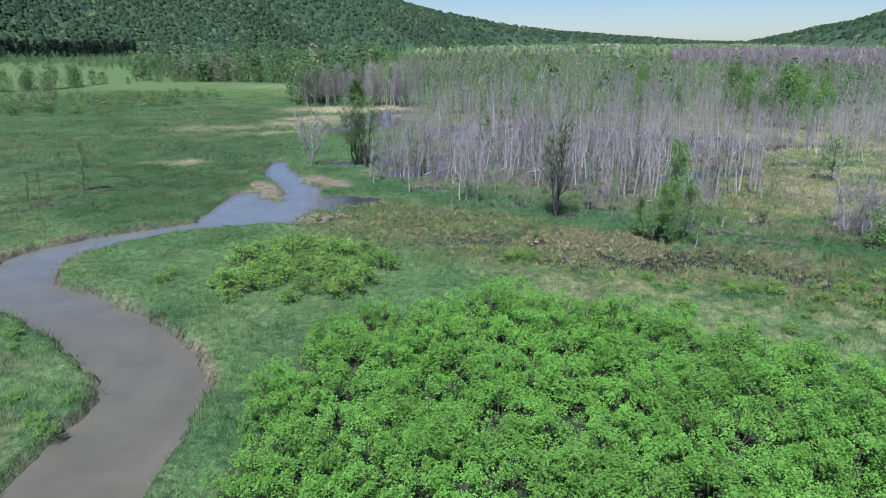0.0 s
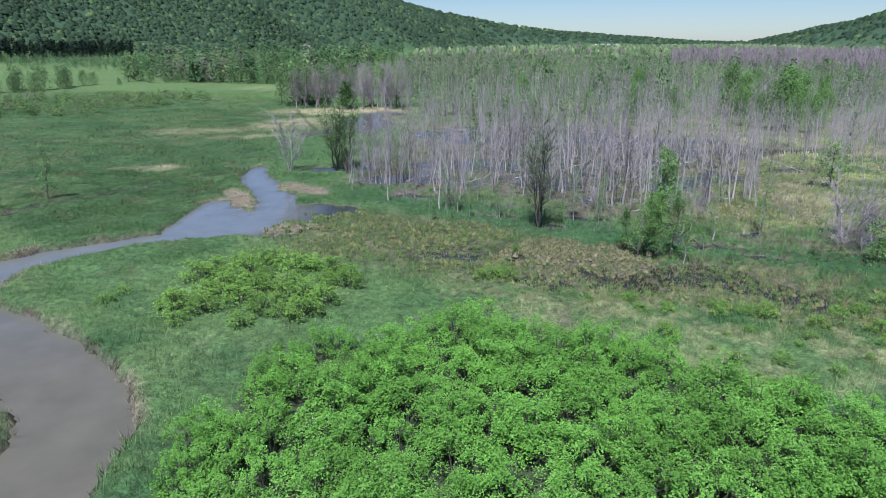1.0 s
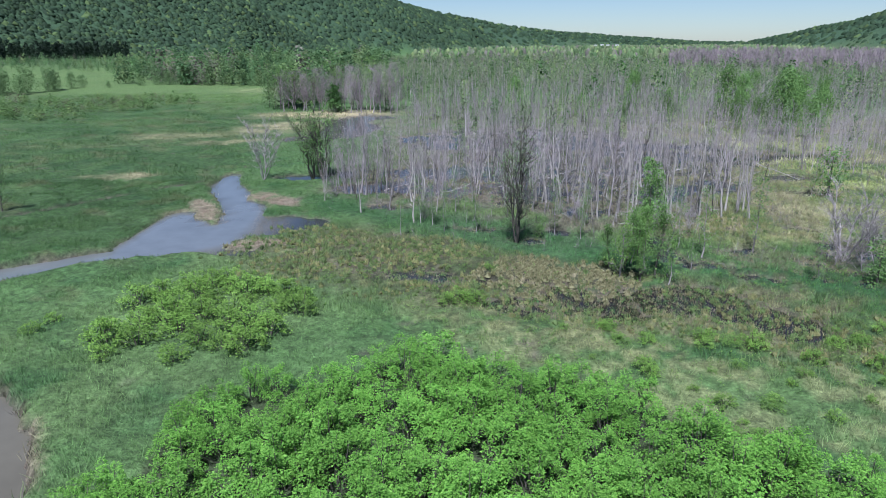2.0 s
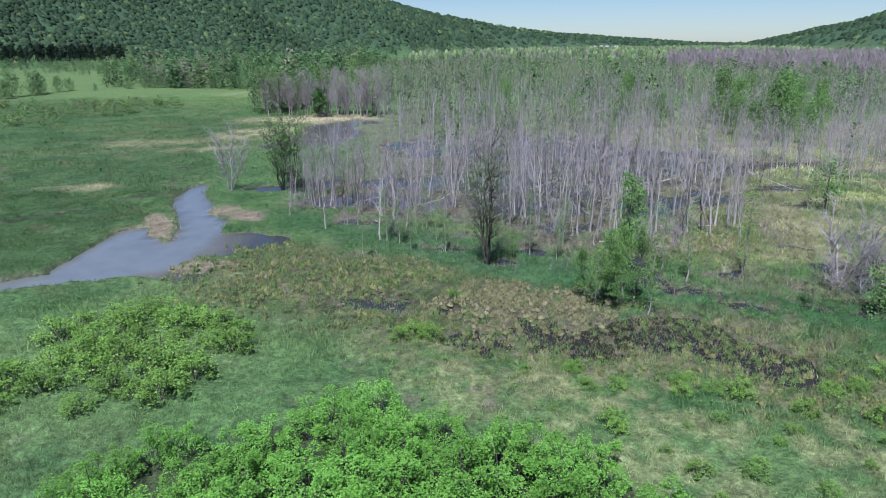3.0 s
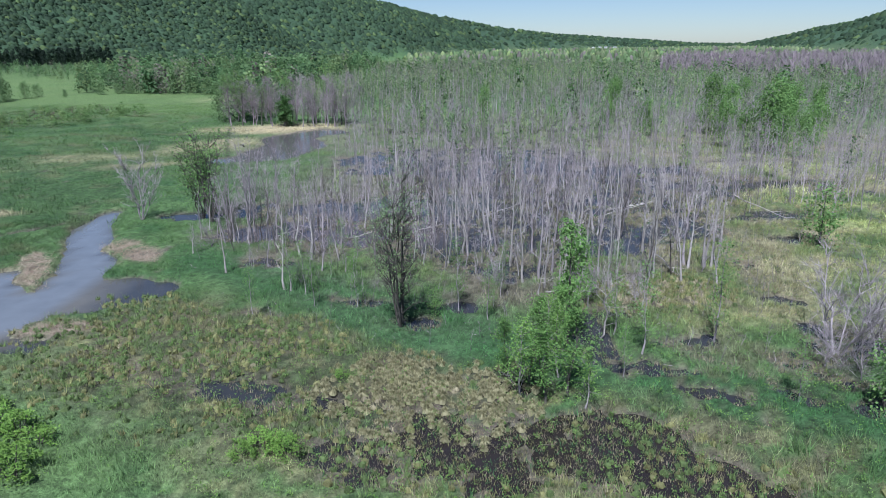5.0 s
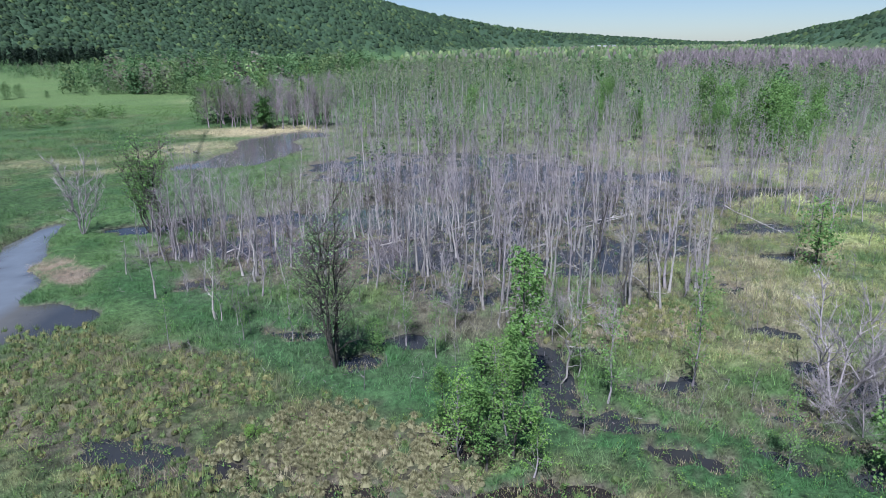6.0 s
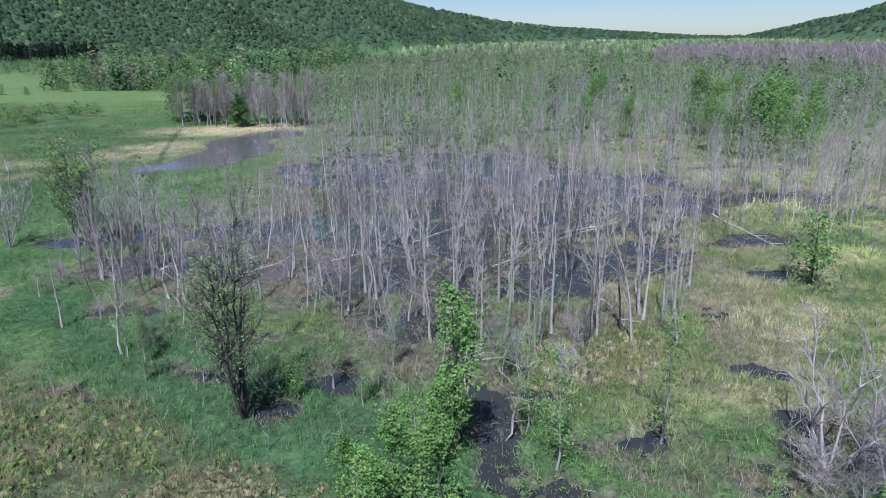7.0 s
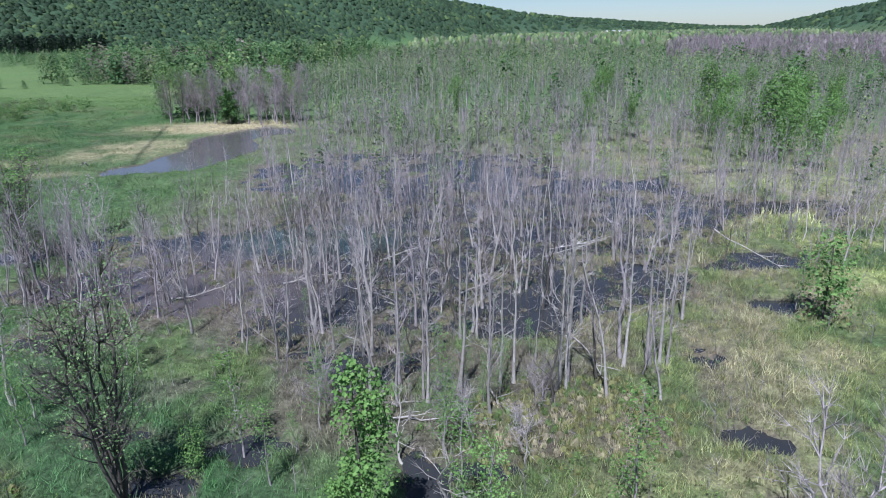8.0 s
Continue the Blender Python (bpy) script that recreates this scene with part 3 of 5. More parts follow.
def water_tone(x, y):
    silt = smooth(-4.0, -1.5, creek_in(x, y)) * (1 - 0.55 * smooth(70, 100, y))
    c = blend(np.ones(np.shape(x) + (3,)) * np.array((0.024, 0.025, 0.027)), silt, (0.090, 0.081, 0.064))
    # the sky's blue-grey reflection, painted into creek and bay further upstream
    sky_sheen = np.maximum(smooth(-1.0, 1.0, creek_in(x, y)), 0.12 * smooth(-1.0, 1.0, bay_in(x, y)))
    c = blend(c, smooth(38, 74, y) * sky_sheen * 0.9, (0.105, 0.116, 0.132))
    c = blend(c, 0.8 * blob(x, y, 2, 103, 15, 10, 0, 0.4), (0.078, 0.064, 0.064))
    c = blend(c, 0.8 * blob(x, y, 14, 117, 10, 6, 0, 0.4), (0.035, 0.056, 0.05))
    c = blend(c, blob(x, y, 24, 58, 16, 9, -15, 0.3), (0.018, 0.015, 0.014))
    return blend(c, smooth(-6, 0, pond_in(x, y)), (0.075, 0.07, 0.07))


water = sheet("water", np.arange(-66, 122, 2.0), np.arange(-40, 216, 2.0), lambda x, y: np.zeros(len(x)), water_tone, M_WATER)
tagged(water, "still silty creek water and dark swamp pools", "water", "", "structure")


# ---- woods on the hills and in the valley, far off ----
def crown_form(r, wide, tall, rings=3, sides=7, rough=0.22, foot=0.25):
    """A lumpy crown, open below."""
    v, f = [[0, 0, tall * (1 - foot * 0.5)]], []
    for i in range(1, rings + 1):
        e = i / rings * 1.42
        for k in range(sides):
            a = (k + 0.5 * (i % 2) + 0.3 * r.normal()) * 2 * math.pi / sides
            q = 1 + rough * r.normal()
            v.append([wide * math.sin(e) * math.cos(a) * q, wide * math.sin(e) * math.sin(a) * q, tall * (math.cos(e) - foot) * (1 + 0.5 * rough * r.normal())])
    for k in range(sides):
        f.append([0, 1 + k, 1 + (k + 1) % sides])
    for i in range(rings - 1):
        b = 1 + i * sides
        for k in range(sides):
            k2 = (k + 1) % sides
            f += [[b + k, b + sides + k, b + sides + k2], [b + k, b + sides + k2, b + k2]]
    return np.array(v), np.array(f)


def polar(r, n, az0, az1, r0, r1):
    a = np.radians(az0 + (az1 - az0) * r.random(n))
    d = np.sqrt(r0 * r0 + (r1 * r1 - r0 * r0) * r.random(n))
    return np.sin(a) * d, np.cos(a) * d


def hill_woods():
    r = np.random.default_rng(21)
    x, y = np.empty(0), np.empty(0)
    for n, az0, az1, r0, r1 in ((16000, -44, 0, 780, 1450), (15000, -42, 8, 1400, 2450), (4000, -6, 24, 2300, 4300), (3600, 23, 44, 1300, 3400)):
        a, b = polar(r, n, az0, az1, r0, r1)
        x, y = np.concatenate((x, a)), np.concatenate((y, b))
    keep = hill(x, y) > 1.5 + 2 * r.random(len(x))
    x, y = x[keep], y[keep]
    d = np.hypot(x, y)
    forms, far_forms = [], []
    for i in range(9):
        tall = 4.2 + 2.2 * r.random()
        dome = crown_form(r, 4.8, tall, 3, 7, 0.2, 0.3)
        far_forms.append(crown_form(r, 4.8, tall, 2, 6, 0.22, 0.3))
        hp = Heap()
        hp.add(*dome)
        sprays(hp, r, np.array([0, 0, 0.2]), np.array([4.2, 4.2, tall * 0.62]), 9, 2.2)
        forms.append(hp.arrays())
    sc = (0.75 + 0.7 * r.random(len(x)) ** 1.5) * (1 + 0.3 * smooth(1300, 1500, d) + 0.7 * smooth(1500, 2800, d))
    tint = tinted(r, len(x), ((0.038, 0.068, 0.038), (0.046, 0.082, 0.042), (0.060, 0.100, 0.046), (0.10, 0.148, 0.056)), (0.32, 0.4, 0.2, 0.08))
    tint = tint * (0.7 + 0.46 * fnoise(x, y, 130, 55))[:, None]
    label = "dense dark green broadleaf forest covering the valley hills"
    near = (d < 1400) & (x < 0)
    strewn("hill_woods", forms, r, on_ground(x, y, -0.6)[near], sc[near], M_WOODS, label, "forest", 1.0, True, tint[near])
    strewn("hill_woods", far_forms, r, on_ground(x, y, -0.3)[~near], sc[~near], M_WOODS, label, "forest", 1.0, True, tint[~near])
    # a dark stand along the hill's foot, the forest edge's shade in its colours
    x, y = polar(r, 380, -45, -24.5, 850, 925)
    pines = []
    for i in range(5):
        hp = Heap()
        for k in range(9):
            z = 3 + 16 * k / 9
            sprays(hp, r, np.array([0.7 * r.normal(), 0.7 * r.normal(), z]), np.array([3.6 - 0.26 * k, 3.6 - 0.26 * k, 1.6]), 8, 2.0)
        pines.append(hp.arrays())
    strewn("pine_stand", pines, r, on_ground(x, y), 0.75 + 0.4 * r.random(len(x)), M_WOODS, "dark stand of tall trees at the hill's foot", "forest", 1.0, False, tinted(r, len(x), ((0.014, 0.026, 0.016), (0.024, 0.042, 0.022)), (0.7, 0.3)))


def pond_strip(x, y):
    """The open strip of low growth between the swamp and the pond."""
    return inside(x, y, [(-32, 148), (-32, 215), (-5, 212), (-1, 165), (5, 122), (-8, 114)])


def woods_here(x, y):
    """Where the valley's living woods stand: behind the dead swamp and along the fields."""
    d = np.hypot(x, y)
    back = (y > 205 + 0.25 * np.abs(x - 20) - 0.15 * x + 14 * (fnoise(x, y, 40, 51) - 0.5)) & (x > -50 + 0.0 * y) & (x > -60 - 0.1 * (y - 230))
    edge = inside(x, y, [(-165, 355), (-75, 338), (-48, 300), (-48, 900), (-250, 900), (-330, 560), (-200, 420)])
    upper = inside(x, y, [(-460, 470), (-262, 470), (-215, 440), (-250, 700), (-520, 640)])
    return (back | edge | upper) & (hill(x, y) < 3) & (d < 3400)


def leafy_form(r, h, lumps, per, wide, size, low=0.25, up=0.35):
    """A far tree: a stem, and an uneven crown of leafy lumps."""
    hp, hl = Heap(), Heap()
    tube(hp, [[0, 0, -0.3], [0.02 * h * r.normal(), 0.02 * h * r.normal(), h * 0.92]], [0.14, 0.03], 3)
    for i in range(lumps):
        z = low + (0.95 - low) * (i + r.random()) / lumps
        rad = wide * (0.2 + 0.6 * r.random()) * math.sin(min(1, (1.1 - z) / (1.1 - low)) * 2.5)
        ang = r.random() * 6.28
        lump = wide * (0.45 + 0.3 * r.random()) * (1.15 - 0.5 * z)
        sprays(hl, r, np.array([rad * math.cos(ang), rad * math.sin(ang), z * h]), np.array([lump, lump, lump * 1.1]), per, size, 0.42, up)
    return hp, hl


def valley_woods():
    r = np.random.default_rng(22)
    bands = ((5600, -40, 40, 190, 380, 1), (6000, -40, 40, 380, 760, 2), (7000, -40, 40, 760, 3400, 3))
    forms = {1: [], 2: [], 3: []}
    for i in range(8):
        forms[1].append(leafy_form(r, 8.0 + 3 * r.random(), 9, 12, 1.7, 0.46, 0.08, 1.3))
        forms[2].append(leafy_form(r, 8.5 + 3 * r.random(), 7, 9, 2.5, 0.85, 0.1, 1.3))
    forms[3] = [crown_form(r, 4.4, 11, 2, 6, 0.26, 0.12) for i in range(8)]
    full = [leafy_form(r, 9 + 3 * r.random(), 10, 10, 3.1, 0.9, 0.06, 1.0)[1].arrays() for i in range(7)]
    olive, mid, dark, mauve, bright = (0.18, 0.225, 0.115), (0.135, 0.205, 0.088), (0.08, 0.13, 0.058), (0.20, 0.185, 0.165), (0.22, 0.285, 0.115)
    label = "grey-green scrub woodland filling the flat valley floor"

    def valley_tints(x, y):
        t = tinted(r, len(x), (olive, mid, dark, mauve, bright), (0.34, 0.32, 0.14, 0.11, 0.09))
        patch = fnoise(x, y, 70, 56)
        t = t * (0.7 + 0.6 * fnoise(x, y, 45, 57))[:, None]
        return blend(t, smooth(0.58, 0.72, patch) * 0.5 * (x > -30), mauve)

    for n, az0, az1, r0, r1, kind in bands:
        x, y = polar(r, n, az0, az1, r0, r1)
        d = np.hypot(x, y)
        keep = woods_here(x, y) & (r.random(len(x)) < 0.6 + 0.4 * np.maximum(smooth(220, 380, d), x < -40)) & ((x > -40) | (r.random(len(x)) < 0.8))
        x, y, d = x[keep], y[keep], d[keep]
        sc = (0.5 + 0.6 * r.random(len(x))) * (0.8 + 0.4 * fnoise(x, y, 60, 52)) * (1 + 0.4 * (x < -60) * (fnoise(x, y, 35, 54) - 0.4))
        sc = sc * (1 - 0.5 * ((x < -205) & (y > 425)))
        at = on_ground(x, y)
        west = x < -40
        if kind < 3 and west.any():
            tint = tinted(r, int(west.sum()), ((0.065, 0.118, 0.05), (0.10, 0.165, 0.066), (0.15, 0.205, 0.085), (0.15, 0.14, 0.115)), (0.4, 0.38, 0.16, 0.06))
            tint = tint * (0.7 + 0.7 * r.random((len(tint), 1)))
            tint = blend(tint, 0.7 * blob(x[west], y[west], -128, 372, 26, 14, 0, 0.3), (0.17, 0.14, 0.125))
            strewn("field_woods", full, r, at[west], (0.75 + 0.75 * r.random(int(west.sum())) ** 2) * sc[west] * 1.15, M_WOODS, "dense green woods along the fields", "woodland", 1.0, False, tint)
            x, y, d, sc, at = x[~west], y[~west], d[~west], sc[~west], at[~west]
        if kind == 3:
            strewn("valley_woods", forms[3], r, at, sc * (1 + 0.5 * smooth(900, 2500, d)), M_WOODS, label, "woodland", 1.0, True, valley_tints(x, y) * 0.95)
        else:
            strewn("valley_woods", [hl.arrays() for hp, hl in forms[kind]], r, at, sc, M_WOODS, label, "woodland", 1.0, False, valley_tints(x, y))
            strewn("woodland_stems", [hp.arrays() for hp, hl in forms[kind]], r, at, sc, M_TWIGS, "grey stems of the valley woodland", "woodland")
    # half-living trees between the pools and the woods
    x, y = -8 + 150 * r.random(1500), 130 + 85 * r.random(1500)
    keep = (r.random(1500) < 0.10 + 0.8 * smooth(0.45, 0.65, fnoise(x, y, 22, 58)) * smooth(135, 180, y)) & (pond_in(x, y) < -4) & ~woods_here(x, y) & ~pond_strip(x, y)
    x, y = x[keep], y[keep]
    sx, sy = -16 + 50 * r.random(80), 112 + 34 * r.random(80)
    dry = (ground_z(sx, sy) > 0.05) & (pond_in(sx, sy) < -4) & ~pond_strip(sx, sy)
    x, y = np.concatenate((x, sx[dry])), np.concatenate((y, sy[dry]))
    strewn("swamp_scrub", [hl.arrays() for hp, hl in forms[1]], r, on_ground(x, y), 0.45 + 0.5 * r.random(len(x)), M_WOODS, "thin olive-green living trees among the dead ones", "trees", 1.0, False, valley_tints(x, y))
    strewn("woodland_stems", [hp.arrays() for hp, hl in forms[1]], r, on_ground(x, y), 0.45 + 0.5 * r.random(len(x)), M_TWIGS, "grey stems of the swamp's living trees", "woodland")

    x, y = polar(r, 130, -12, 36, 230, 800)
    keep = woods_here(x, y)
    strewn("valley_trees", full, r, on_ground(x[keep], y[keep]), 0.8 + 0.45 * r.random(int(keep.sum())), M_LEAF_DARK, "taller dark green trees standing out of the valley woodland", "trees")


hill_woods()
valley_woods()


# ---- the dead forest in the swamp ----
def dead_here(x, y):
    """How thick the dead trees stand."""
    d = np.maximum(blob(x, y, 26, 122, 30, 27, 0, 0.3), 0.8 * blob(x, y, 40, 185, 75, 45, 0, 0.4))
    d = np.maximum(d, 0.8 * blob(x, y, 95, 140, 38, 45, 0, 0.4))
    d = np.maximum(d, 0.75 * blob(x, y, 4, 102, 15, 14, 0, 0.4))
    d = np.maximum(d, 0.5 * blob(x, y, 30, 90, 14, 10, 0, 0.3))
    d = np.maximum(d, 0.8 * blob(x, y, 62, 120, 28, 18, 0, 0.4))
    gap = np.maximum(blob(x, y, 54, 94, 15, 12, 0, 0.3), blob(x, y, 80, 165, 9, 9, 0, 0.3))
    return d * (1 - 0.85 * gap) * (1 - smooth(-3, 3, pond_in(x, y)))


def dead_forest():
    r = np.random.default_rng(31)
    kinds = []
    for i in range(15):
        h = 8.0 + 4 * r.random()
        if i % 3 == 0:    # twiggy crowns on several upright limbs
            kinds.append(branching(r, h * 0.8, 0.125, 0.1, 11, 12, 0.2, 0.42, 1.7, 6, 0.035, 4, 1))
        elif i % 5 == 1:  # bare poles with short broken limbs
            kinds.append(branching(r, h * 1.05, 0.115 + 0.045 * r.random(), 0.02 + 0.06 * r.random(), 12, 4, 0.22, 0.12, 0.9, 7, 0.018, 4, 1))
        else:
            kinds.append(branching(r, h * 0.95, 0.09 + 0.045 * r.random(), 0.03 + 0.14 * r.random(), 15 + int(6 * r.random()), 7, 0.22, 0.2, 1.2, 6, 0.035, 4, 1))
    meshes = [(("trunk", t.mesh("snag_trunk", (M_SNAG, M_SNAG, M_TWIGS, M_SNAG, M_BARK)[i % 5], True)), ("branchwork", b.mesh("snag_branches", M_BARK if i in (4, 9) else M_TWIGS))) for i, (t, b, tips) in enumerate(kinds)]
    x, y = 150 * r.random(15000) - 20, 80 + 66 * r.random(15000)
    keep = r.random(15000) < dead_here(x, y) * (0.112 + 0.05 * smooth(108, 130, y)) * (0.55 + 0.9 * fnoise(x, y, 7.0, 63))
    x, y = x[keep], y[keep]
    order = np.argsort(np.hypot(x - 26, y - 75))
    x, y = x[order], y[order]
    far_x, far_y = x[280:], y[280:]
    keep = ~pond_strip(far_x, far_y) | (r.random(len(far_x)) < 0.25)
    far_x, far_y = far_x[keep], far_y[keep]
    near = min(280, len(x))
    z = ground_z(x, y)
    for i in range(near):
        thing("dead_tree", meshes[i % 15], x[i], y[i], 360 * r.random(), 0.3 + 0.7 * r.random() ** 0.9, "bare grey dead tree standing in swamp water", "dead tree", "dead trees of the flooded swamp", z[i])
    thin = []
    for i in range(8):
        t, b, tips = branching(r, 7.5 + 3.5 * r.random(), 0.078, 0.1, 10, 6, 0.2, 0.27, 1.4, 3, 0.035, 3, 1)
        hp = Heap()
        for v, f in (t.arrays(), b.arrays()):
            hp.add(v, f)
        thin.append(hp.arrays())
    strewn("dead_forest", thin, r, on_ground(far_x, far_y), 0.42 + 0.52 * r.random(len(far_x)), M_TWIGS, "dense stand of bare grey dead trees in the swamp", "dead trees")
    n = 40000
    x, y = 330 * r.random(n) - 40, 144 + 230 * r.random(n)
    keep = r.random(n) < np.maximum(dead_here(x, y), 0.55 * blob(x, y, 110, 215, 190, 100, 0, 0.3)) * 0.19 * (1 - 0.72 * smooth(190, 250, y)) * (0.5 + fnoise(x, y, 16, 64)) * (1 - smooth(-3, 3, pond_in(x, y))) * (x > -14 + 0.1 * (y - 200)) * np.where(pond_strip(x, y), 0.2, 1.0)
    x, y = x[keep], y[keep]
    sticks = []
    for i in range(8):
        hp = Heap()
        h = 9 + 3 * r.random()
        tube(hp, [[0, 0, -0.3], [0.3 * r.normal(), 0.3 * r.normal(), h * 0.5], [0.7 * r.normal(), 0.7 * r.normal(), h]], [0.085, 0.06, 0.02], 3)
        zz, ang = h * (0.3 + 0.65 * r.random(11)), r.random(11) * 6.28
        foot = np.stack((np.zeros(11), np.zeros(11), zz), 1)
        tip = foot + np.stack((np.cos(ang), np.sin(ang), np.full(11, 1.8)), 1) * (0.7 + 0.8 * r.random(11))[:, None]
        spikes(hp, foot, tip, 0.05)
        mid = np.repeat(foot * 0.5 + tip * 0.5, 2, 0)
        spikes(hp, mid, mid + np.stack((0.5 * r.normal(size=22), 0.5 * r.normal(size=22), 0.7 + 0.7 * r.random(22)), 1), 0.035)
        sticks.append(hp.arrays())
    strewn("dead_forest", sticks, r, on_ground(x, y), 0.35 + 0.5 * r.random(len(x)), M_TWIGS, "dense stand of bare grey dead trees beyond the swamp pools", "dead trees")
    # mauve leafless woods on the far right of the valley
    x, y = polar(r, 1900, 19, 42, 360, 850)
    keep = r.random(len(x)) < smooth(0.3, 0.45, fnoise(x, y, 180, 61) + 0.02 * (np.degrees(np.arctan2(x, y)) - 24))
    x, y = x[keep], y[keep]
    bare = []
    for i in range(6):
        hp = Heap()
        tube(hp, [[0, 0, 0], [0.2, 0, 12]], [0.15, 0.03], 3)
        ang, zz = r.random(18) * 6.28, 4 + 7 * r.random(18)
        foot = np.stack((np.zeros(18), np.zeros(18), zz), 1)
        spikes(hp, foot, foot + np.stack((np.cos(ang), np.sin(ang), np.full(18, 1.4)), 1) * (1.0 + 1.2 * r.random(18))[:, None], 0.13)
        bare.append(hp.arrays())
    strewn("leafless_woods", bare, r, on_ground(x, y), 0.8 + 0.5 * r.random(len(x)), M_MAUVE, "mauve-grey leafless woods on the valley floor", "dead trees")


dead_forest()


# ---- trees that stand alone ----
def leafy_tree(seed, h, r0, bark, leaf, limbs, twigs, per_tip, size, low=0.25, reach=0.28, lean=0.04, rise=0.9, spread=0.35, share=1.0, whole=False):
    r = np.random.default_rng(seed)
    split = None if whole else []
    t, b, tips = branching(r, h, r0, lean, limbs, twigs, low, reach, rise, split=split)
    tips = tips[r.random(len(tips)) < share]
    at = np.repeat(tips, per_tip, 0) + spread * r.normal(size=(len(tips) * per_tip, 3))
    hl = Heap()
    leaves(hl, r, at, np.full(len(at), size))
    return [("trunk", t.mesh("trunk", bark, True))] + limb_parts(split, b, bark) + [("crown", hl.mesh("crown", leaf))]


def limb_parts(split, wood, bark):
    return [("branchwork", wood.mesh("branchwork", bark))] if split is None else [("limb", own.mesh("limb", bark), ("twigwork", shoots.mesh("twigwork", bark))) for own, shoots in split]


def bare_tree(seed, h, r0, bark, limbs, twigs, low, reach, lean=0.05, rise=0.9, wobble=0.03, fine=1, whole=False):
    split = None if whole else []
    t, b, tips = branching(np.random.default_rng(seed), h, r0, lean, limbs, twigs, low, reach, rise, 7, wobble, 4, fine, split)
    return [("trunk", t.mesh("trunk", bark, True))] + limb_parts(split, b, bark)


def vase_tree(seed, stems, h, bark, leaf=None, out0=0.07, out1=0.24, thick=0.13, limbs=18, leaf_size=0.125):
    """Many stems spreading from one foot, bare or with sparse leaves along the twigs."""
    r = np.random.default_rng(seed)
    parts, hl = [], Heap()
    for k in range(stems):
        az, out, tall = 6.28 * k / stems + 0.3 * r.normal(), out0 + (out1 - out0) * r.random(), h * (0.82 + 0.25 * r.random())
        s = np.linspace(0, 1, 9)
        path = np.stack((np.cos(az) * out * tall * s ** 0.8, np.sin(az) * out * tall * s ** 0.8, tall * s - 0.3), 1) + 0.12 * r.normal(size=(9, 3)) * np.minimum(1, s * 4)[:, None]
        hs, ht = Heap(), Heap()
        tube(hs, path, thick * (1 - 0.85 * s) * (0.7 + 0.4 * r.random()), 6)
        for i in range(limbs):
            f = 0.24 + 0.76 * r.random()
            p = path[min(int(f * 8), 8)]
            a2 = az + 1.3 * r.normal()
            d = np.array([math.cos(a2), math.sin(a2), 0.5 + 1.1 * r.random()])
            length = (0.7 + 1.6 * r.random()) * (1.25 - 0.6 * f)
            pts = np.array([p, p + d * length * 0.4 + 0.06 * r.normal(size=3), p + d * length * 0.75 + 0.12 * r.normal(size=3)])
            tube(hs, pts, [0.04, 0.028, 0.014], 3)
            foot = np.repeat(pts[1:], 6, 0)
            tip = foot + 0.5 * length * (d * 0.5 + 0.6 * r.normal(size=(12, 3)) + np.array([0, 0, 0.35]))
            spikes(ht, foot, tip, 0.014)
            at = np.repeat(tip, 3, 0) + 0.2 * r.normal(size=(36, 3))
            at = at[r.random(36) < 0.6]
            leaves(hl, r, at, np.full(len(at), leaf_size))
        parts.append(("stem", hs.mesh("vase_stem", bark), ("twigwork", ht.mesh("vase_twigs", bark))))
    return parts + ([("crown", hl.mesh("vase_leaves", leaf))] if leaf else [])


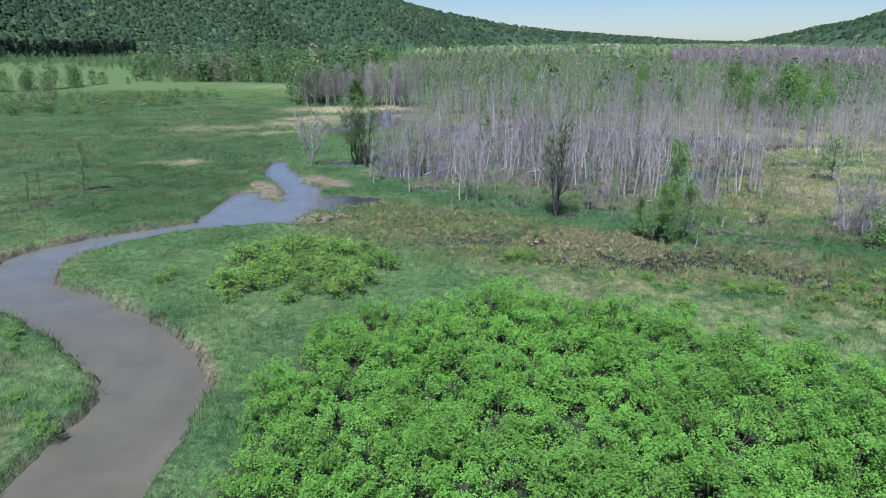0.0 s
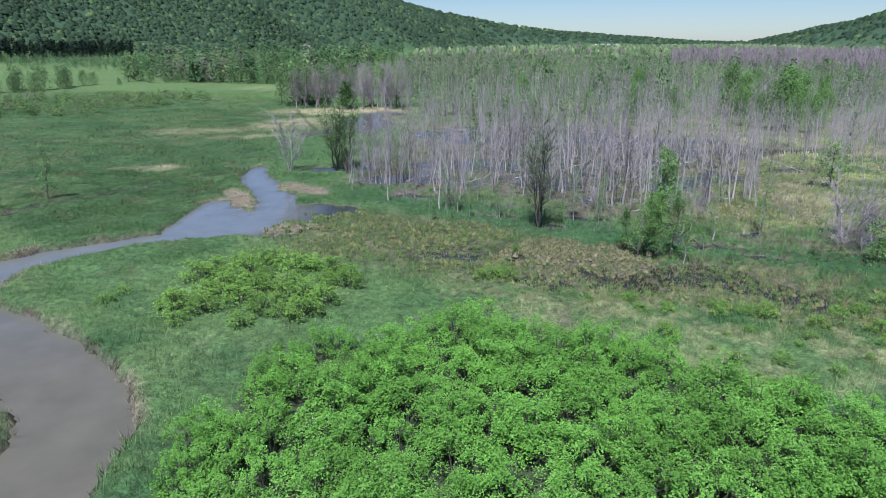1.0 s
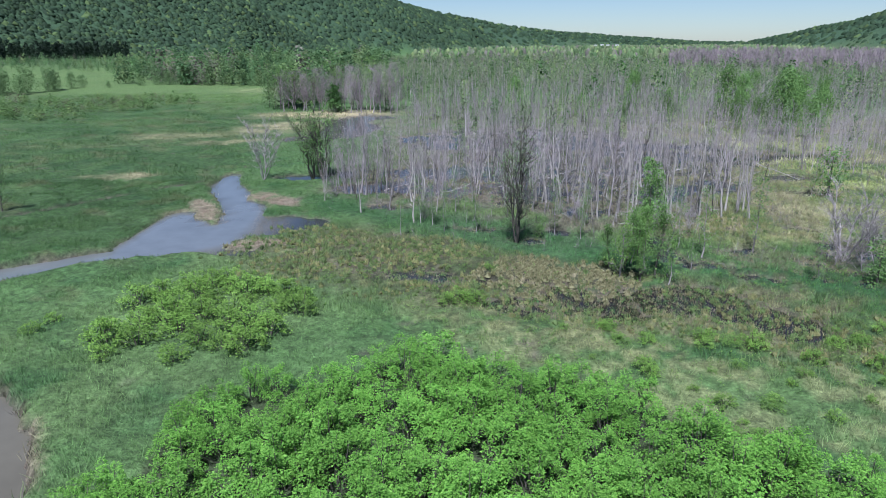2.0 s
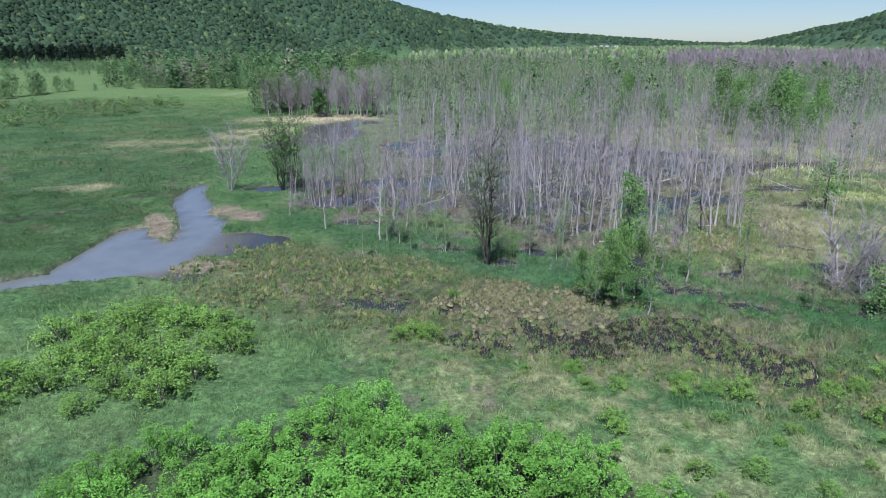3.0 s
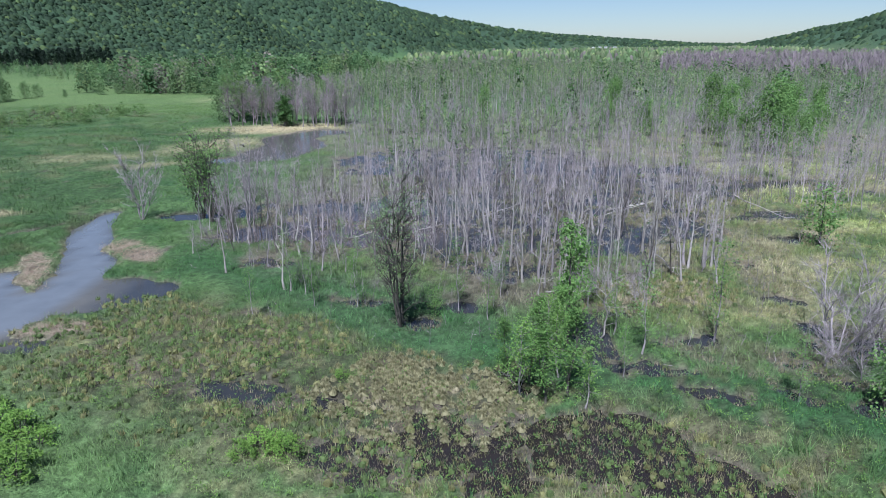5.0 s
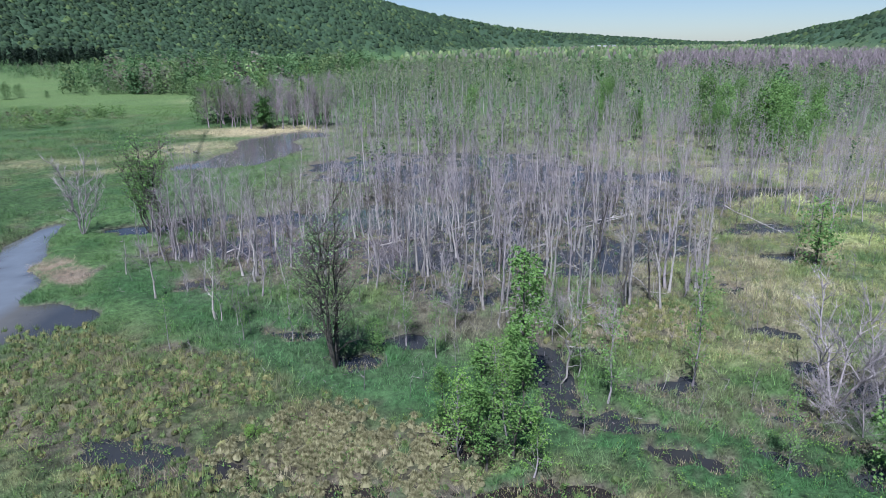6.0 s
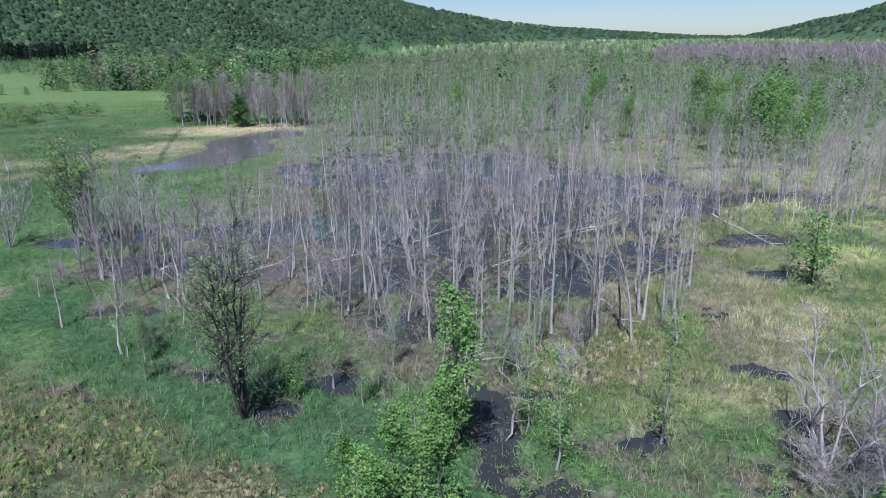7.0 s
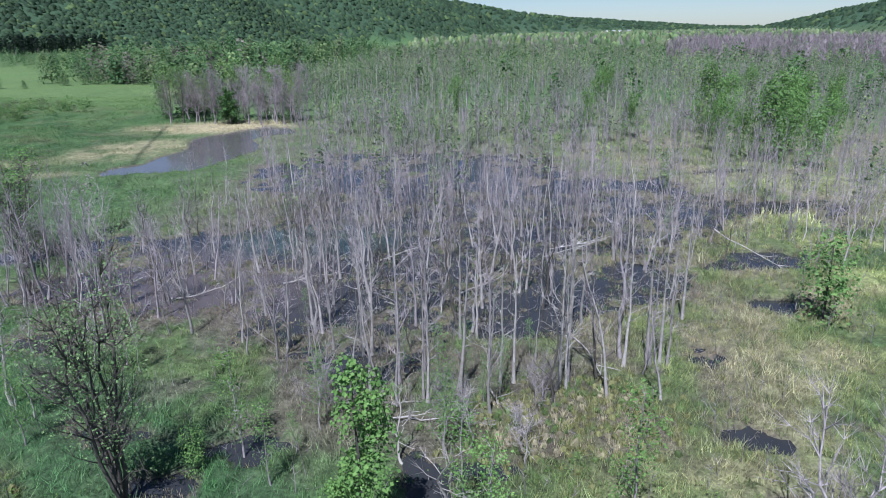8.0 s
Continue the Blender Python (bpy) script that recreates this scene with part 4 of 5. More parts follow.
def lone_trees():
    thing("dead_tree", vase_tree(1, 5, 9.0, M_TWIGS, None, 0.1, 0.42, 0.09, 20), -22.5, 108.6, 20, 1, "bare grey dead tree at the creek's head", "dead tree")
    sparse = leafy_tree(2, 11.5, 0.17, M_BARK, M_LEAF_PALE, 16, 16, 3, 0.22, 0.25, 0.55, 0.05, 1.4, 0.5, 0.9, True)
    spread = vase_tree(3, 5, 11.5, M_BARK, M_LEAF_GROVE, 0.08, 0.34, 0.13, 18, 0.24)
    thing("sparse_tree", spread, -12.9, 107.5, 0, 1, "tall thin tree with sparse green leaves beside the pool", "tree")
    thing("sparse_tree", spread, -15.0, 110.2, 140, 0.9, "tall thin tree with sparse green leaves beside the pool", "tree")
    for i, (x, y, s) in enumerate(((-5.1, 98.2, 1.0), (-6.3, 100.1, 0.92), (-4.2, 100.5, 0.85), (-7.4, 98.6, 0.8), (-2.5, 98.7, 0.75), (-8.5, 101, 0.7), (-1, 100.5, 0.8), (0.5, 97.5, 0.6), (-3.4, 102.5, 0.9), (-6.5, 103.5, 0.85), (-10, 104.5, 0.6))):
        thing("dead_tree", bare_tree(40 + i, 12.0, 0.13, M_TWIGS, 14, 14, 0.2, 0.35, 0.1, 1.9), x, y, 70 * i, s, "bare pale dead tree with many upright twigs", "dead tree", "dead trees of the flooded swamp")
    for i, (x, y, s) in enumerate(((2.3, 82.6, 1.0), (2.9, 95, 0.9), (5.4, 96, 1.0), (9.6, 92.6, 1.1), (22.7, 94.3, 1.1), (26.6, 94.2, 1.05), (31.8, 81.1, 1.0), (32, 86, 1.1), (41, 88, 1.25), (36, 84.2, 1.2), (26.1, 85.5, 1.2), (27.6, 87, 1.15), (24.4, 84, 1.1))):
        thing("dead_tree", bare_tree(60 + i, 8.5, 0.10, M_SNAG if i % 3 == 0 else M_TWIGS, 14, 8, 0.25, 0.25, 0.06, 1.5, 0.025), x, y, 50 * i, s, "bare pale dead tree at the edge of the swamp", "dead tree", "dead trees of the flooded swamp")
    poles = [bare_tree(180 + i, 11.0, 0.135, M_SNAG, 13, 7, 0.3, 0.12, 0.04, 1.0, 0.014) for i in range(3)]
    rc = np.random.default_rng(185)
    for cx, cy, n in ((27.0, 82.6, 3), (36.3, 84.2, 3), (41.1, 87.5, 2), (43.5, 87.4, 3), (30.2, 92.0, 2), (33.0, 85.8, 2), (22.5, 89.5, 2), (19.5, 94.5, 2), (47.5, 93.5, 2), (38.5, 94.0, 3)):
        for k in range(n):
            thing("dead_tree", poles[(k + n) % 3], cx + 0.7 * rc.normal(), cy + 0.7 * rc.normal(), 360 * rc.random(), 0.62 + 0.4 * rc.random(), "tall bleached dead trunk standing in a close cluster", "dead tree", "dead trees of the flooded swamp")
    grey = [bare_tree(150 + i, 11.5, 0.15, M_MAUVE if i else M_TWIGS, 20, 24, 0.12, 0.36, 0.05, 1.6, 0.03, 2, True) for i in range(3)]
    full = leafy_form(np.random.default_rng(155), 12.0, 20, 50, 2.7, 0.42, 0.1, 0.9)
    grove = [("trunk", full[0].mesh("trunk", M_BARK)), ("crown", full[1].mesh("crown", M_LEAF_FIELD))]
    for i, (x, y, s) in enumerate(((-53, 231, 1.0), (-49.5, 225, 0.8), (-47, 236, 1.1), (-22, 224, 0.7), (-16, 227, 0.75), (-12, 219, 0.6))):
        thing("leafy_tree", grove, x, y, 80 * i, s, "green leafy tree at the edge of a half-dead grove", "tree", "grove on the pond's shore")
    for i in range(34):
        thing("sparse_tree" if i % 5 == 0 else "dead_tree", sparse if i % 5 == 0 else grey[i % 3],
              -47 + 1.15 * i, 223 - 0.25 * i + 6 * math.sin(2.3 * i), 67 * i, 1.0 + 0.22 * math.sin(3.1 * i), "thin tree with sparse leaves in a grove on the dry shore" if i % 5 == 0 else "grey half-dead tree in a grove on the dry shore", "tree" if i % 5 == 0 else "dead tree", "grove on the pond's shore")
    # the dark many-stemmed tree in the marsh
    thing("sparse_tree", vase_tree(83, 6, 12.2, M_BARK, M_LEAF_FIELD, 0.05, 0.22, 0.13, 20, 0.14), 13.5, 74.0, 0, 1, "dark many-stemmed tree with sparse small leaves in the marsh", "tree")
    thing("dead_tree", vase_tree(90, 4, 7.4, M_TWIGS, None, 0.15, 0.55, 0.09, 15), 45.0, 68.9, 10, 1, "spreading bare silver-grey dead tree in the marsh", "dead tree")
    thing("dead_tree", vase_tree(91, 3, 6.2, M_TWIGS, None, 0.3, 0.65, 0.08, 13), 46.8, 66.8, 80, 1, "leaning bare silver-grey dead tree in the marsh", "dead tree")
    # leafy clump beside the dark pool
    rt = np.random.default_rng(101)
    hp, hl = leafy_form(rt, 9.7, 24, 150, 1.5, 0.16, 0.24)
    tower = [("trunk", hp.mesh("trunk", M_BARK)), ("crown", hl.mesh("crown", M_LEAF_TREE))]
    for i, (x, y, s) in enumerate(((28.4, 71.8, 1.0), (27.0, 77.2, 0.8), (30.6, 78.4, 0.7), (25.4, 80.2, 0.75), (33.4, 76.6, 0.6))):
        thing("dead_tree", bare_tree(170 + i, 6.2, 0.1, M_SNAG, 11, 6, 0.25, 0.36, 0.15, 0.7, 0.085), x, y, 83 * i, s, "crooked bleached dead tree with broken limbs", "dead tree", "crooked dead trees of the marsh")
    thing("leafy_tree", tower, 26.0, 70.3, 0, 1, "tall narrow bright green leafy tree in the marsh", "tree")
    thing("leafy_tree", tower, 25.2, 68.9, 120, 0.55, "young bright green leafy tree in the marsh", "tree")
    bushy = leafy_tree(102, 6.8, 0.09, M_BARK, M_LEAF_TREE, 20, 6, 7, 0.165, 0.15, 0.26, 0.1, 1.3, 0.22)
    loose_tree = leafy_tree(103, 6.6, 0.08, M_TWIGS, M_LEAF_PALE, 18, 8, 4, 0.155, 0.15, 0.27, 0.1, 1.4, 0.25)
    for i, (x, y, s) in enumerate(((24.7, 63.1, 0.95), (21.9, 63.9, 0.85), (23.2, 62.6, 0.8), (25.6, 62.2, 0.6), (22.6, 65.4, 0.9), (24.6, 65.5, 0.75), (21.2, 65.6, 0.7), (23.6, 67.2, 0.8))):
        thing("leafy_tree", bushy if i % 2 == 0 else loose_tree, x, y, 77 * i, s, "bushy light green young tree beside the dark pool", "tree", "young trees beside the dark pool")
    sap = leafy_tree(110, 8.4, 0.07, M_TWIGS, M_LEAF_TREE, 18, 5, 4, 0.15, 0.15, 0.15, 0.03, 1.3, 0.28, 1.0, True)
    dark_sap = leafy_tree(112, 7.5, 0.08, M_BARK, M_LEAF_FIELD, 18, 5, 4, 0.2, 0.12, 0.16, 0.03, 1.0, 0.25)
    for i, (x, y, s) in enumerate(((-50.3, 88.2, 1.0), (-55.2, 83.2, 0.6), (-53, 82.5, 0.5))):
        thing("sapling", dark_sap, x, y, 61 * i, s, "thin dark young tree standing in the meadow", "sapling", "saplings of the meadow")
    for i, (x, y, s) in enumerate(((37.3, 71.5, 1.0), (31.1, 68.9, 0.85), (39, 62.6, 0.6), (18.2, 77.8, 0.85), (20.5, 75, 0.6), (22, 80, 0.65), (6, 86, 0.5), (30, 72.5, 0.8), (29, 66, 0.5))):
        thing("sapling", sap, x, y, 61 * i, s, "slender young tree with light green leaves", "sapling", "saplings of the marsh")
    r = np.random.default_rng(111)
    for i in range(34):
        x, y = (0 + 38 * r.random(), 76 + 14 * r.random()) if i < 22 else (-12 + 80 * r.random(), 92 + 60 * r.random())
        thing("sapling", sap, x, y, 360 * r.random(), 0.3 + 0.45 * r.random(), "slender young tree with light green leaves", "sapling", "saplings of the marsh")
    rb = np.random.default_rng(120)
    hp, hl = leafy_form(rb, 5.4, 13, 90, 1.9, 0.2, 0.1, 0.6)
    bush = [("stem", hp.mesh("bush_stem", M_BARK)), ("crown", hl.mesh("bush_crown", M_LEAF_GROVE))]
    for i, (x, y, s) in enumerate(((58.0, 94.3, 1.2), (43.6, 61.6, 0.8), (45.4, 60, 0.75), (-3, 104, 0.5), (16.2, 76.4, 0.45))):
        thing("leafy_bush", bush, x, y, 93 * i, s, "dense green leafy bush in the marsh", "bush", "bushes of the marsh")
    twiggy = bare_tree(125, 3.0, 0.05, M_TWIGS, 16, 26, 0.03, 0.75, 0.05, 1.2, 0.05, 1, True)
    for i, (x, y, s) in enumerate(((43.4, 67.4, 1.0), (47.6, 70.2, 1.2), (49, 66.5, 1.1), (44.6, 65.2, 0.8), (30.5, 80, 0.8), (33.5, 79, 0.7), (28.8, 82, 0.8), (50.5, 72, 1.0), (35, 82.5, 0.9), (22, 82.5, 0.8), (-9, 96, 0.8), (3.5, 84, 0.6))):
        thing("bare_bush", twiggy, x, y, 71 * i, s, "leafless lilac-grey twiggy bush in the marsh", "bush", "leafless bushes of the marsh")
    hp, hl = leafy_form(np.random.default_rng(130), 12.0, 26, 130, 3.7, 0.3, 0.12)
    big = [("trunk", hp.mesh("trunk", M_BARK)), ("crown", hl.mesh("crown", M_LEAF_GROVE))]
    for i, (x, y, s) in enumerate(((82, 156, 1.15), (77, 166, 0.8), (88, 162, 0.9), (93, 174, 1.1), (83, 188, 1.15), (89, 192, 1.0), (86, 150, 0.75), (79, 160, 0.7), (98, 168, 0.8), (70, 232, 0.9), (76, 251, 0.9), (60, 200, 0.7), (45, 195, 0.55), (100, 182, 1.0), (112, 192, 0.9), (66, 184, 0.7), (110, 230, 0.9), (30, 230, 0.8), (-14, 112, 0.3))):
        thing("leafy_tree", big, x, y, 47 * i, s, "full green broadleaf tree among dead trees", "tree", "green trees in the dead forest")
    hp, hl = leafy_form(np.random.default_rng(135), 9.5, 22, 60, 3.6, 0.5, 0.04, 0.9)
    field = [("trunk", hp.mesh("trunk", M_BARK)), ("crown", hl.mesh("crown", M_LEAF_FIELD))]
    for i, (x, y, s) in enumerate(((-184, 277, 1.1), (-177, 281, 1.0), (-180, 288, 1.2), (-171, 285, 0.95), (-174, 294, 1.15), (-170, 303, 1.0), (-173, 312, 1.1), (-170, 322, 1.0), (-169, 330, 0.9), (-192, 284, 1.2), (-199, 290, 1.1), (-206, 296, 1.2), (-186, 296, 1.1),
                                   (-157, 330, 0.45), (-148, 345, 0.9), (-142, 350, 0.7), (-136, 352, 0.8), (-128, 356, 1.1), (-118, 358, 1.15), (-108, 356, 1.2), (-98, 352, 1.1), (-88, 345, 1.2))):
        thing("field_tree", field, x, y, 47 * i, s * (0.88 + 0.18 * math.sin(5.3 * i)), "round green broadleaf tree at the edge of the fields", "tree", "trees along the fields")
    conifer = leafy_tree(140, 8.5, 0.14, M_BARK, M_LEAF_DARK, 50, 5, 5, 0.5, 0.05, 0.3, 0.0, 0.2, 0.25)
    thing("conifer", conifer, -27.9, 213.5, 0, 1, "dark green young conifer on the pond's dry shore", "conifer")


lone_trees()


def far_house(x, y, turn):
    z = float(ground_z(np.array([x]), np.array([y]))[0]) + 9
    ob = new("house")
    ob.matrix_world = pose(x, y, z, 0, 0, turn)
    tagged(ob, "white farmhouse with a grey gabled roof on the far slope", "house", "far farmhouses")
    v = np.array([[-7, -4, -12], [7, -4, -12], [7, 4, -12], [-7, 4, -12], [-7, -4, 5], [7, -4, 5], [7, 4, 5], [-7, 4, 5], [-7, 0, 8], [7, 0, 8]], float)
    quads, tris = np.array([[0, 1, 5, 4], [1, 2, 6, 5], [2, 3, 7, 6], [3, 0, 4, 7]]), np.array([[5, 6, 9], [7, 4, 8]])
    wall = new("wall", mesh_from("house_wall", v, [quads, tris], [M_PAINT, M_PAINT]))
    wall.parent = ob
    for i in range(4):
        wx = -5.2 + 3.4 * i
        w = np.array([[wx - 0.6, -4.08, 1.2], [wx + 0.6, -4.08, 1.2], [wx + 0.6, -4.08, 3.2], [wx - 0.6, -4.08, 3.2], [wx - 0.6, -3.9, 1.2], [wx + 0.6, -3.9, 1.2], [wx + 0.6, -3.9, 3.2], [wx - 0.6, -3.9, 3.2]])
        new("window", mesh_from("house_window", w, np.array([[0, 1, 2, 3], [0, 4, 5, 1], [1, 5, 6, 2], [2, 6, 7, 3], [3, 7, 4, 0]]), [M_ROOF])).parent = wall
    v = np.array([[-7.6, -4.6, 4.7], [7.6, -4.6, 4.7], [7.6, 0, 8.4], [-7.6, 0, 8.4], [7.6, 4.6, 4.7], [-7.6, 4.6, 4.7]], float)
    new("roof", mesh_from("house_roof", v, np.array([[0, 1, 2, 3], [3, 2, 4, 5]]), [M_ROOF])).parent = ob


M_PAINT = bark_material("white_house_paint", (0.7, 0.7, 0.68), (0.8, 0.8, 0.78))
M_ROOF = bark_material("grey_shingles", (0.15, 0.15, 0.16), (0.25, 0.25, 0.26))
for d, az, turn in ((2980, 13.4, 20), (3010, 13.9, -30), (2960, 14.6, 10), (3020, 12.9, 60)):
    far_house(d * math.sin(radians(az)), d * math.cos(radians(az)), turn)


def fallen_logs():
    for i, (ax, ay, az, bx, by, bz) in enumerate(((22.2, 108.8, 0.3, 28.3, 113, 1.2), (38.4, 109.9, 0.2, 45.4, 112.4, 1.0), (37.9, 89.3, 1.6, 39.6, 85.0, 0.2), (26.1, 80.9, 0.5, 30.3, 80.4, 0.6),
                                                  (31.9, 83.4, 0.9, 32.5, 81.6, 0.1), (56.5, 113, 1.8, 60.6, 103.5, 0.3), (39.4, 111.7, 0.3, 46.4, 113.7, 0.9),
                                                  (5, 99.5, 0.2, 9, 101.2, 0.5), (-3, 101, 0.2, 1, 103, 0.8), (14, 103, 0.2, 19, 105, 0.6), (30, 100, 0.2, 34, 103, 0.7))):
        r = np.random.default_rng(300 + i)
        a, b = np.array([ax, ay, az]), np.array([bx, by, bz])
        s = np.linspace(0, 1, 6)[:, None]
        path = a + (b - a) * s + 0.07 * r.normal(size=(6, 3))
        hp = Heap()
        tube(hp, path - a, np.linspace(0.07, 0.025, 6), 7)
        parts = [("trunk", hp.mesh("log_trunk", M_SNAG, True))]
        for k in range(7):
            p = path[int(r.integers(1, 6))] - a
            e = (b - a) / np.linalg.norm(b - a) * 0.6 + 0.7 * r.normal(size=3)
            e[2] = abs(e[2])
            q = p + e * (0.7 + 0.9 * r.random())
            hb = Heap()
            tube(hb, [p, (p + q) / 2 + 0.08 * r.normal(size=3), q], [0.04, 0.03, 0.012], 4)
            parts.append(("branch", hb.mesh("log_branch", M_SNAG)))
        thing("fallen_log", parts, ax, ay, 0, 1, "bleached fallen dead tree lying across the swamp", "log", "fallen logs of the swamp", az)


fallen_logs()


# ---- thickets ----
def shrub_meshes(seed, leaf, wide, tall, shoots, per, size, fill=3):
    r = np.random.default_rng(seed)
    hl, hs = Heap(), Heap()
    ang, q = np.arange(shoots) * 2.4 + 0.5 * r.normal(size=shoots), np.sqrt((np.arange(shoots) + 0.4) / shoots)
    top = np.stack((wide * q * np.cos(ang), wide * q * np.sin(ang), tall * (1 - 0.4 * q ** 2) * (0.4 + 0.68 * r.random(shoots))), 1)
    n = shoots * per
    out = r.normal(size=(n, 3))
    out[:, 2] = np.abs(out[:, 2]) * 1.1 - 0.25
    out /= np.linalg.norm(out, axis=1)[:, None]
    ball = np.repeat(wide * (0.13 + 0.10 * r.random(shoots)), per)[:, None] * np.array([1, 1, 1.35])
    at = np.repeat(top, per, 0) + out * ball * (0.55 + 0.5 * r.random((n, 1))) - np.array([0, 0, 0.2 * wide])
    leaves(hl, r, at, np.full(n, size), out * np.array([1, 1, 0.4]), 0.3, 0.42, True)
    low = np.repeat(top, fill, 0) * np.array([1.1, 1.1, 0.55]) + 0.3 * r.normal(size=(shoots * fill, 3))
    leaves(hl, r, low, np.full(len(low), size * 1.35), None, 0.3, 0.45, True)
    for i in range(0, shoots, 2):
        p = top[i]
        tube(hs, [[p[0] * 0.15, p[1] * 0.15, -0.3], [p[0] * 0.6, p[1] * 0.6, p[2] * 0.5], p], [0.035, 0.025, 0.01], 4)
    return [("stem", hs.mesh("shrub_stems", M_BARK)), ("crown", hl.mesh("shrub_crown", leaf))]


def crown_arrays(me):
    v = np.empty(len(me.vertices) * 3, np.float32)
    me.vertices.foreach_get("co", v)
    f = np.empty(len(me.loops), np.int32)
    me.loops.foreach_get("vertex_index", f)
    return v.reshape(-1, 3).astype(float), f.reshape(-1, 3)


def thickets():
    r = np.random.default_rng(41)
    forms = [shrub_meshes(200 + i, M_LEAF, 1.7 + 0.3 * r.random(), 3.1, 27, 105, 0.115) for i in range(7)]
    pts = []
    for x0 in np.arange(-10, 36, 2.2):
        for y0 in np.arange(14, 47, 2.2):
            pts.append((x0 + 0.6 * r.normal(), y0 + 0.6 * r.normal()))
    pts = np.array(pts)
    pts = pts[inside(pts[:, 0], pts[:, 1], THICKET)]
    z = ground_z(pts[:, 0], pts[:, 1])
    order = np.argsort(-pts[:, 1] - 0.3 * pts[:, 0])
    pts, z = pts[order], z[order]
    size = 0.74 + 0.26 * r.random(len(pts)) + 0.24 * (vnoise(pts[:, 0], pts[:, 1], 7.0, 71) - 0.5)
    # shrubs get lower towards the thicket's rim
    rim = -channel(pts[:, 0], pts[:, 1], [(a, b, 0.0) for a, b in THICKET + THICKET[:1]])
    size = size * (0.82 + 0.18 * smooth(0, 3.0, rim))
    for i, (x, y) in enumerate(pts[:240]):
        thing("shrub", forms[i % 7], x, y, 360 * r.random(), size[i], "bright green leafy shrub in a dense thicket", "shrub", "shrubs of the great thicket", z[i])
    small = [shrub_meshes(220 + i, M_LEAF_CLUMP, 1.25, 1.8, 18, 66, 0.115, 16) for i in range(4)]
    spots = []
    for i in range(400):
        x, y = -21 + 18 * r.random(), 46 + 17 * r.random()
        if blob(np.array([x]), np.array([y]), -12.8, 54.6, 6.6, 7.4, -20, 0.3)[0] > 0.15 + 0.6 * r.random() and all((x - a) ** 2 + (y - b) ** 2 > 2.9 for a, b in spots):
            spots.append((x, y))
    for i, (x, y) in enumerate(spots):
        thing("shrub", small[i % 4], x, y, 360 * r.random(), 0.55 + 0.7 * r.random(), "low yellow-green leafy shrub in the meadow", "shrub", "shrubs of the meadow clump")
    loose = [(7, 58, 0.8), (8.3, 57.3, 0.7), (6, 57, 0.6), (-24.5, 52, 0.6), (-24, 54, 0.5), (27, 49, 0.7), (30, 47, 0.6), (24, 50.5, 0.5), (34, 46, 0.7), (38, 48, 0.8), (36, 43, 0.6), (41, 45, 0.7), (33, 42, 0.5), (20, 50, 0.5), (10, 66, 0.4)]
    for i in range(85):
        loose.append((14 + 36 * r.random(), 38 + 18 * r.random(), 0.2 + 0.35 * r.random()))
    for i in range(50):
        loose.append((-60 + 40 * r.random(), 18 + 24 * r.random(), 0.25 + 0.35 * r.random()))
    lx, ly, ls = (np.array(q) for q in zip(*loose))
    lz = ground_z(lx, ly)
    keep = (lz > 0.08) & ~inside(lx, ly, THICKET)
    lx, ly, ls, lz = lx[keep], ly[keep], ls[keep], lz[keep]
    for i in range(min(55, len(lx))):
        thing("shrub", small[i % 4], lx[i], ly[i], 360 * r.random(), ls[i], "small yellow-green bush among marsh sedges", "shrub", "bushes of the marsh edge", lz[i])
    # scrub along the creek and in a belt across the left meadow
    bx, by = -190 + 115 * r.random(900), 185 + 85 * r.random(900)
    keep = inside(bx, by, [(-185, 222), (-128, 190), (-104, 193), (-92, 226), (-80, 246), (-92, 262), (-150, 255)]) & (r.random(900) < 0.3 + fnoise(bx, by, 12, 77))
    bx, by = bx[keep], by[keep]
    belt = [leafy_form(r, 2.4, 6, 12, 1.7, 0.4, 0.08, 1.2)[1].arrays() for i in range(5)]
    strewn("meadow_scrub", belt, r, on_ground(bx, by), 0.5 + 0.8 * r.random(len(bx)), M_WOODS, "belt of low green scrub across the meadow", "bushes", 1.0, False,
           tinted(r, len(bx), ((0.10, 0.165, 0.055), (0.15, 0.205, 0.075), (0.12, 0.115, 0.075)), (0.6, 0.25, 0.15)))
    bx, by, bs = lx[55:], ly[55:], ls[55:]
    strewn("creekside_scrub", [crown_arrays(me) for (n1, st), (n2, me) in small], r, on_ground(bx, by), bs, M_LEAF_PALE, "low green scrub bushes scattered over the meadow", "bushes")


thickets()


# ---- grass, sedge and reeds ----
def spread_out(r, x0, x1, y0, y1, step):
    """Places about step apart, jittered."""
    gx, gy = np.meshgrid(np.arange(x0, x1, step), np.arange(y0, y1, step))
    return gx.ravel() + step * (r.random(gx.size) - 0.5), gy.ravel() + step * (r.random(gx.size) - 0.5)


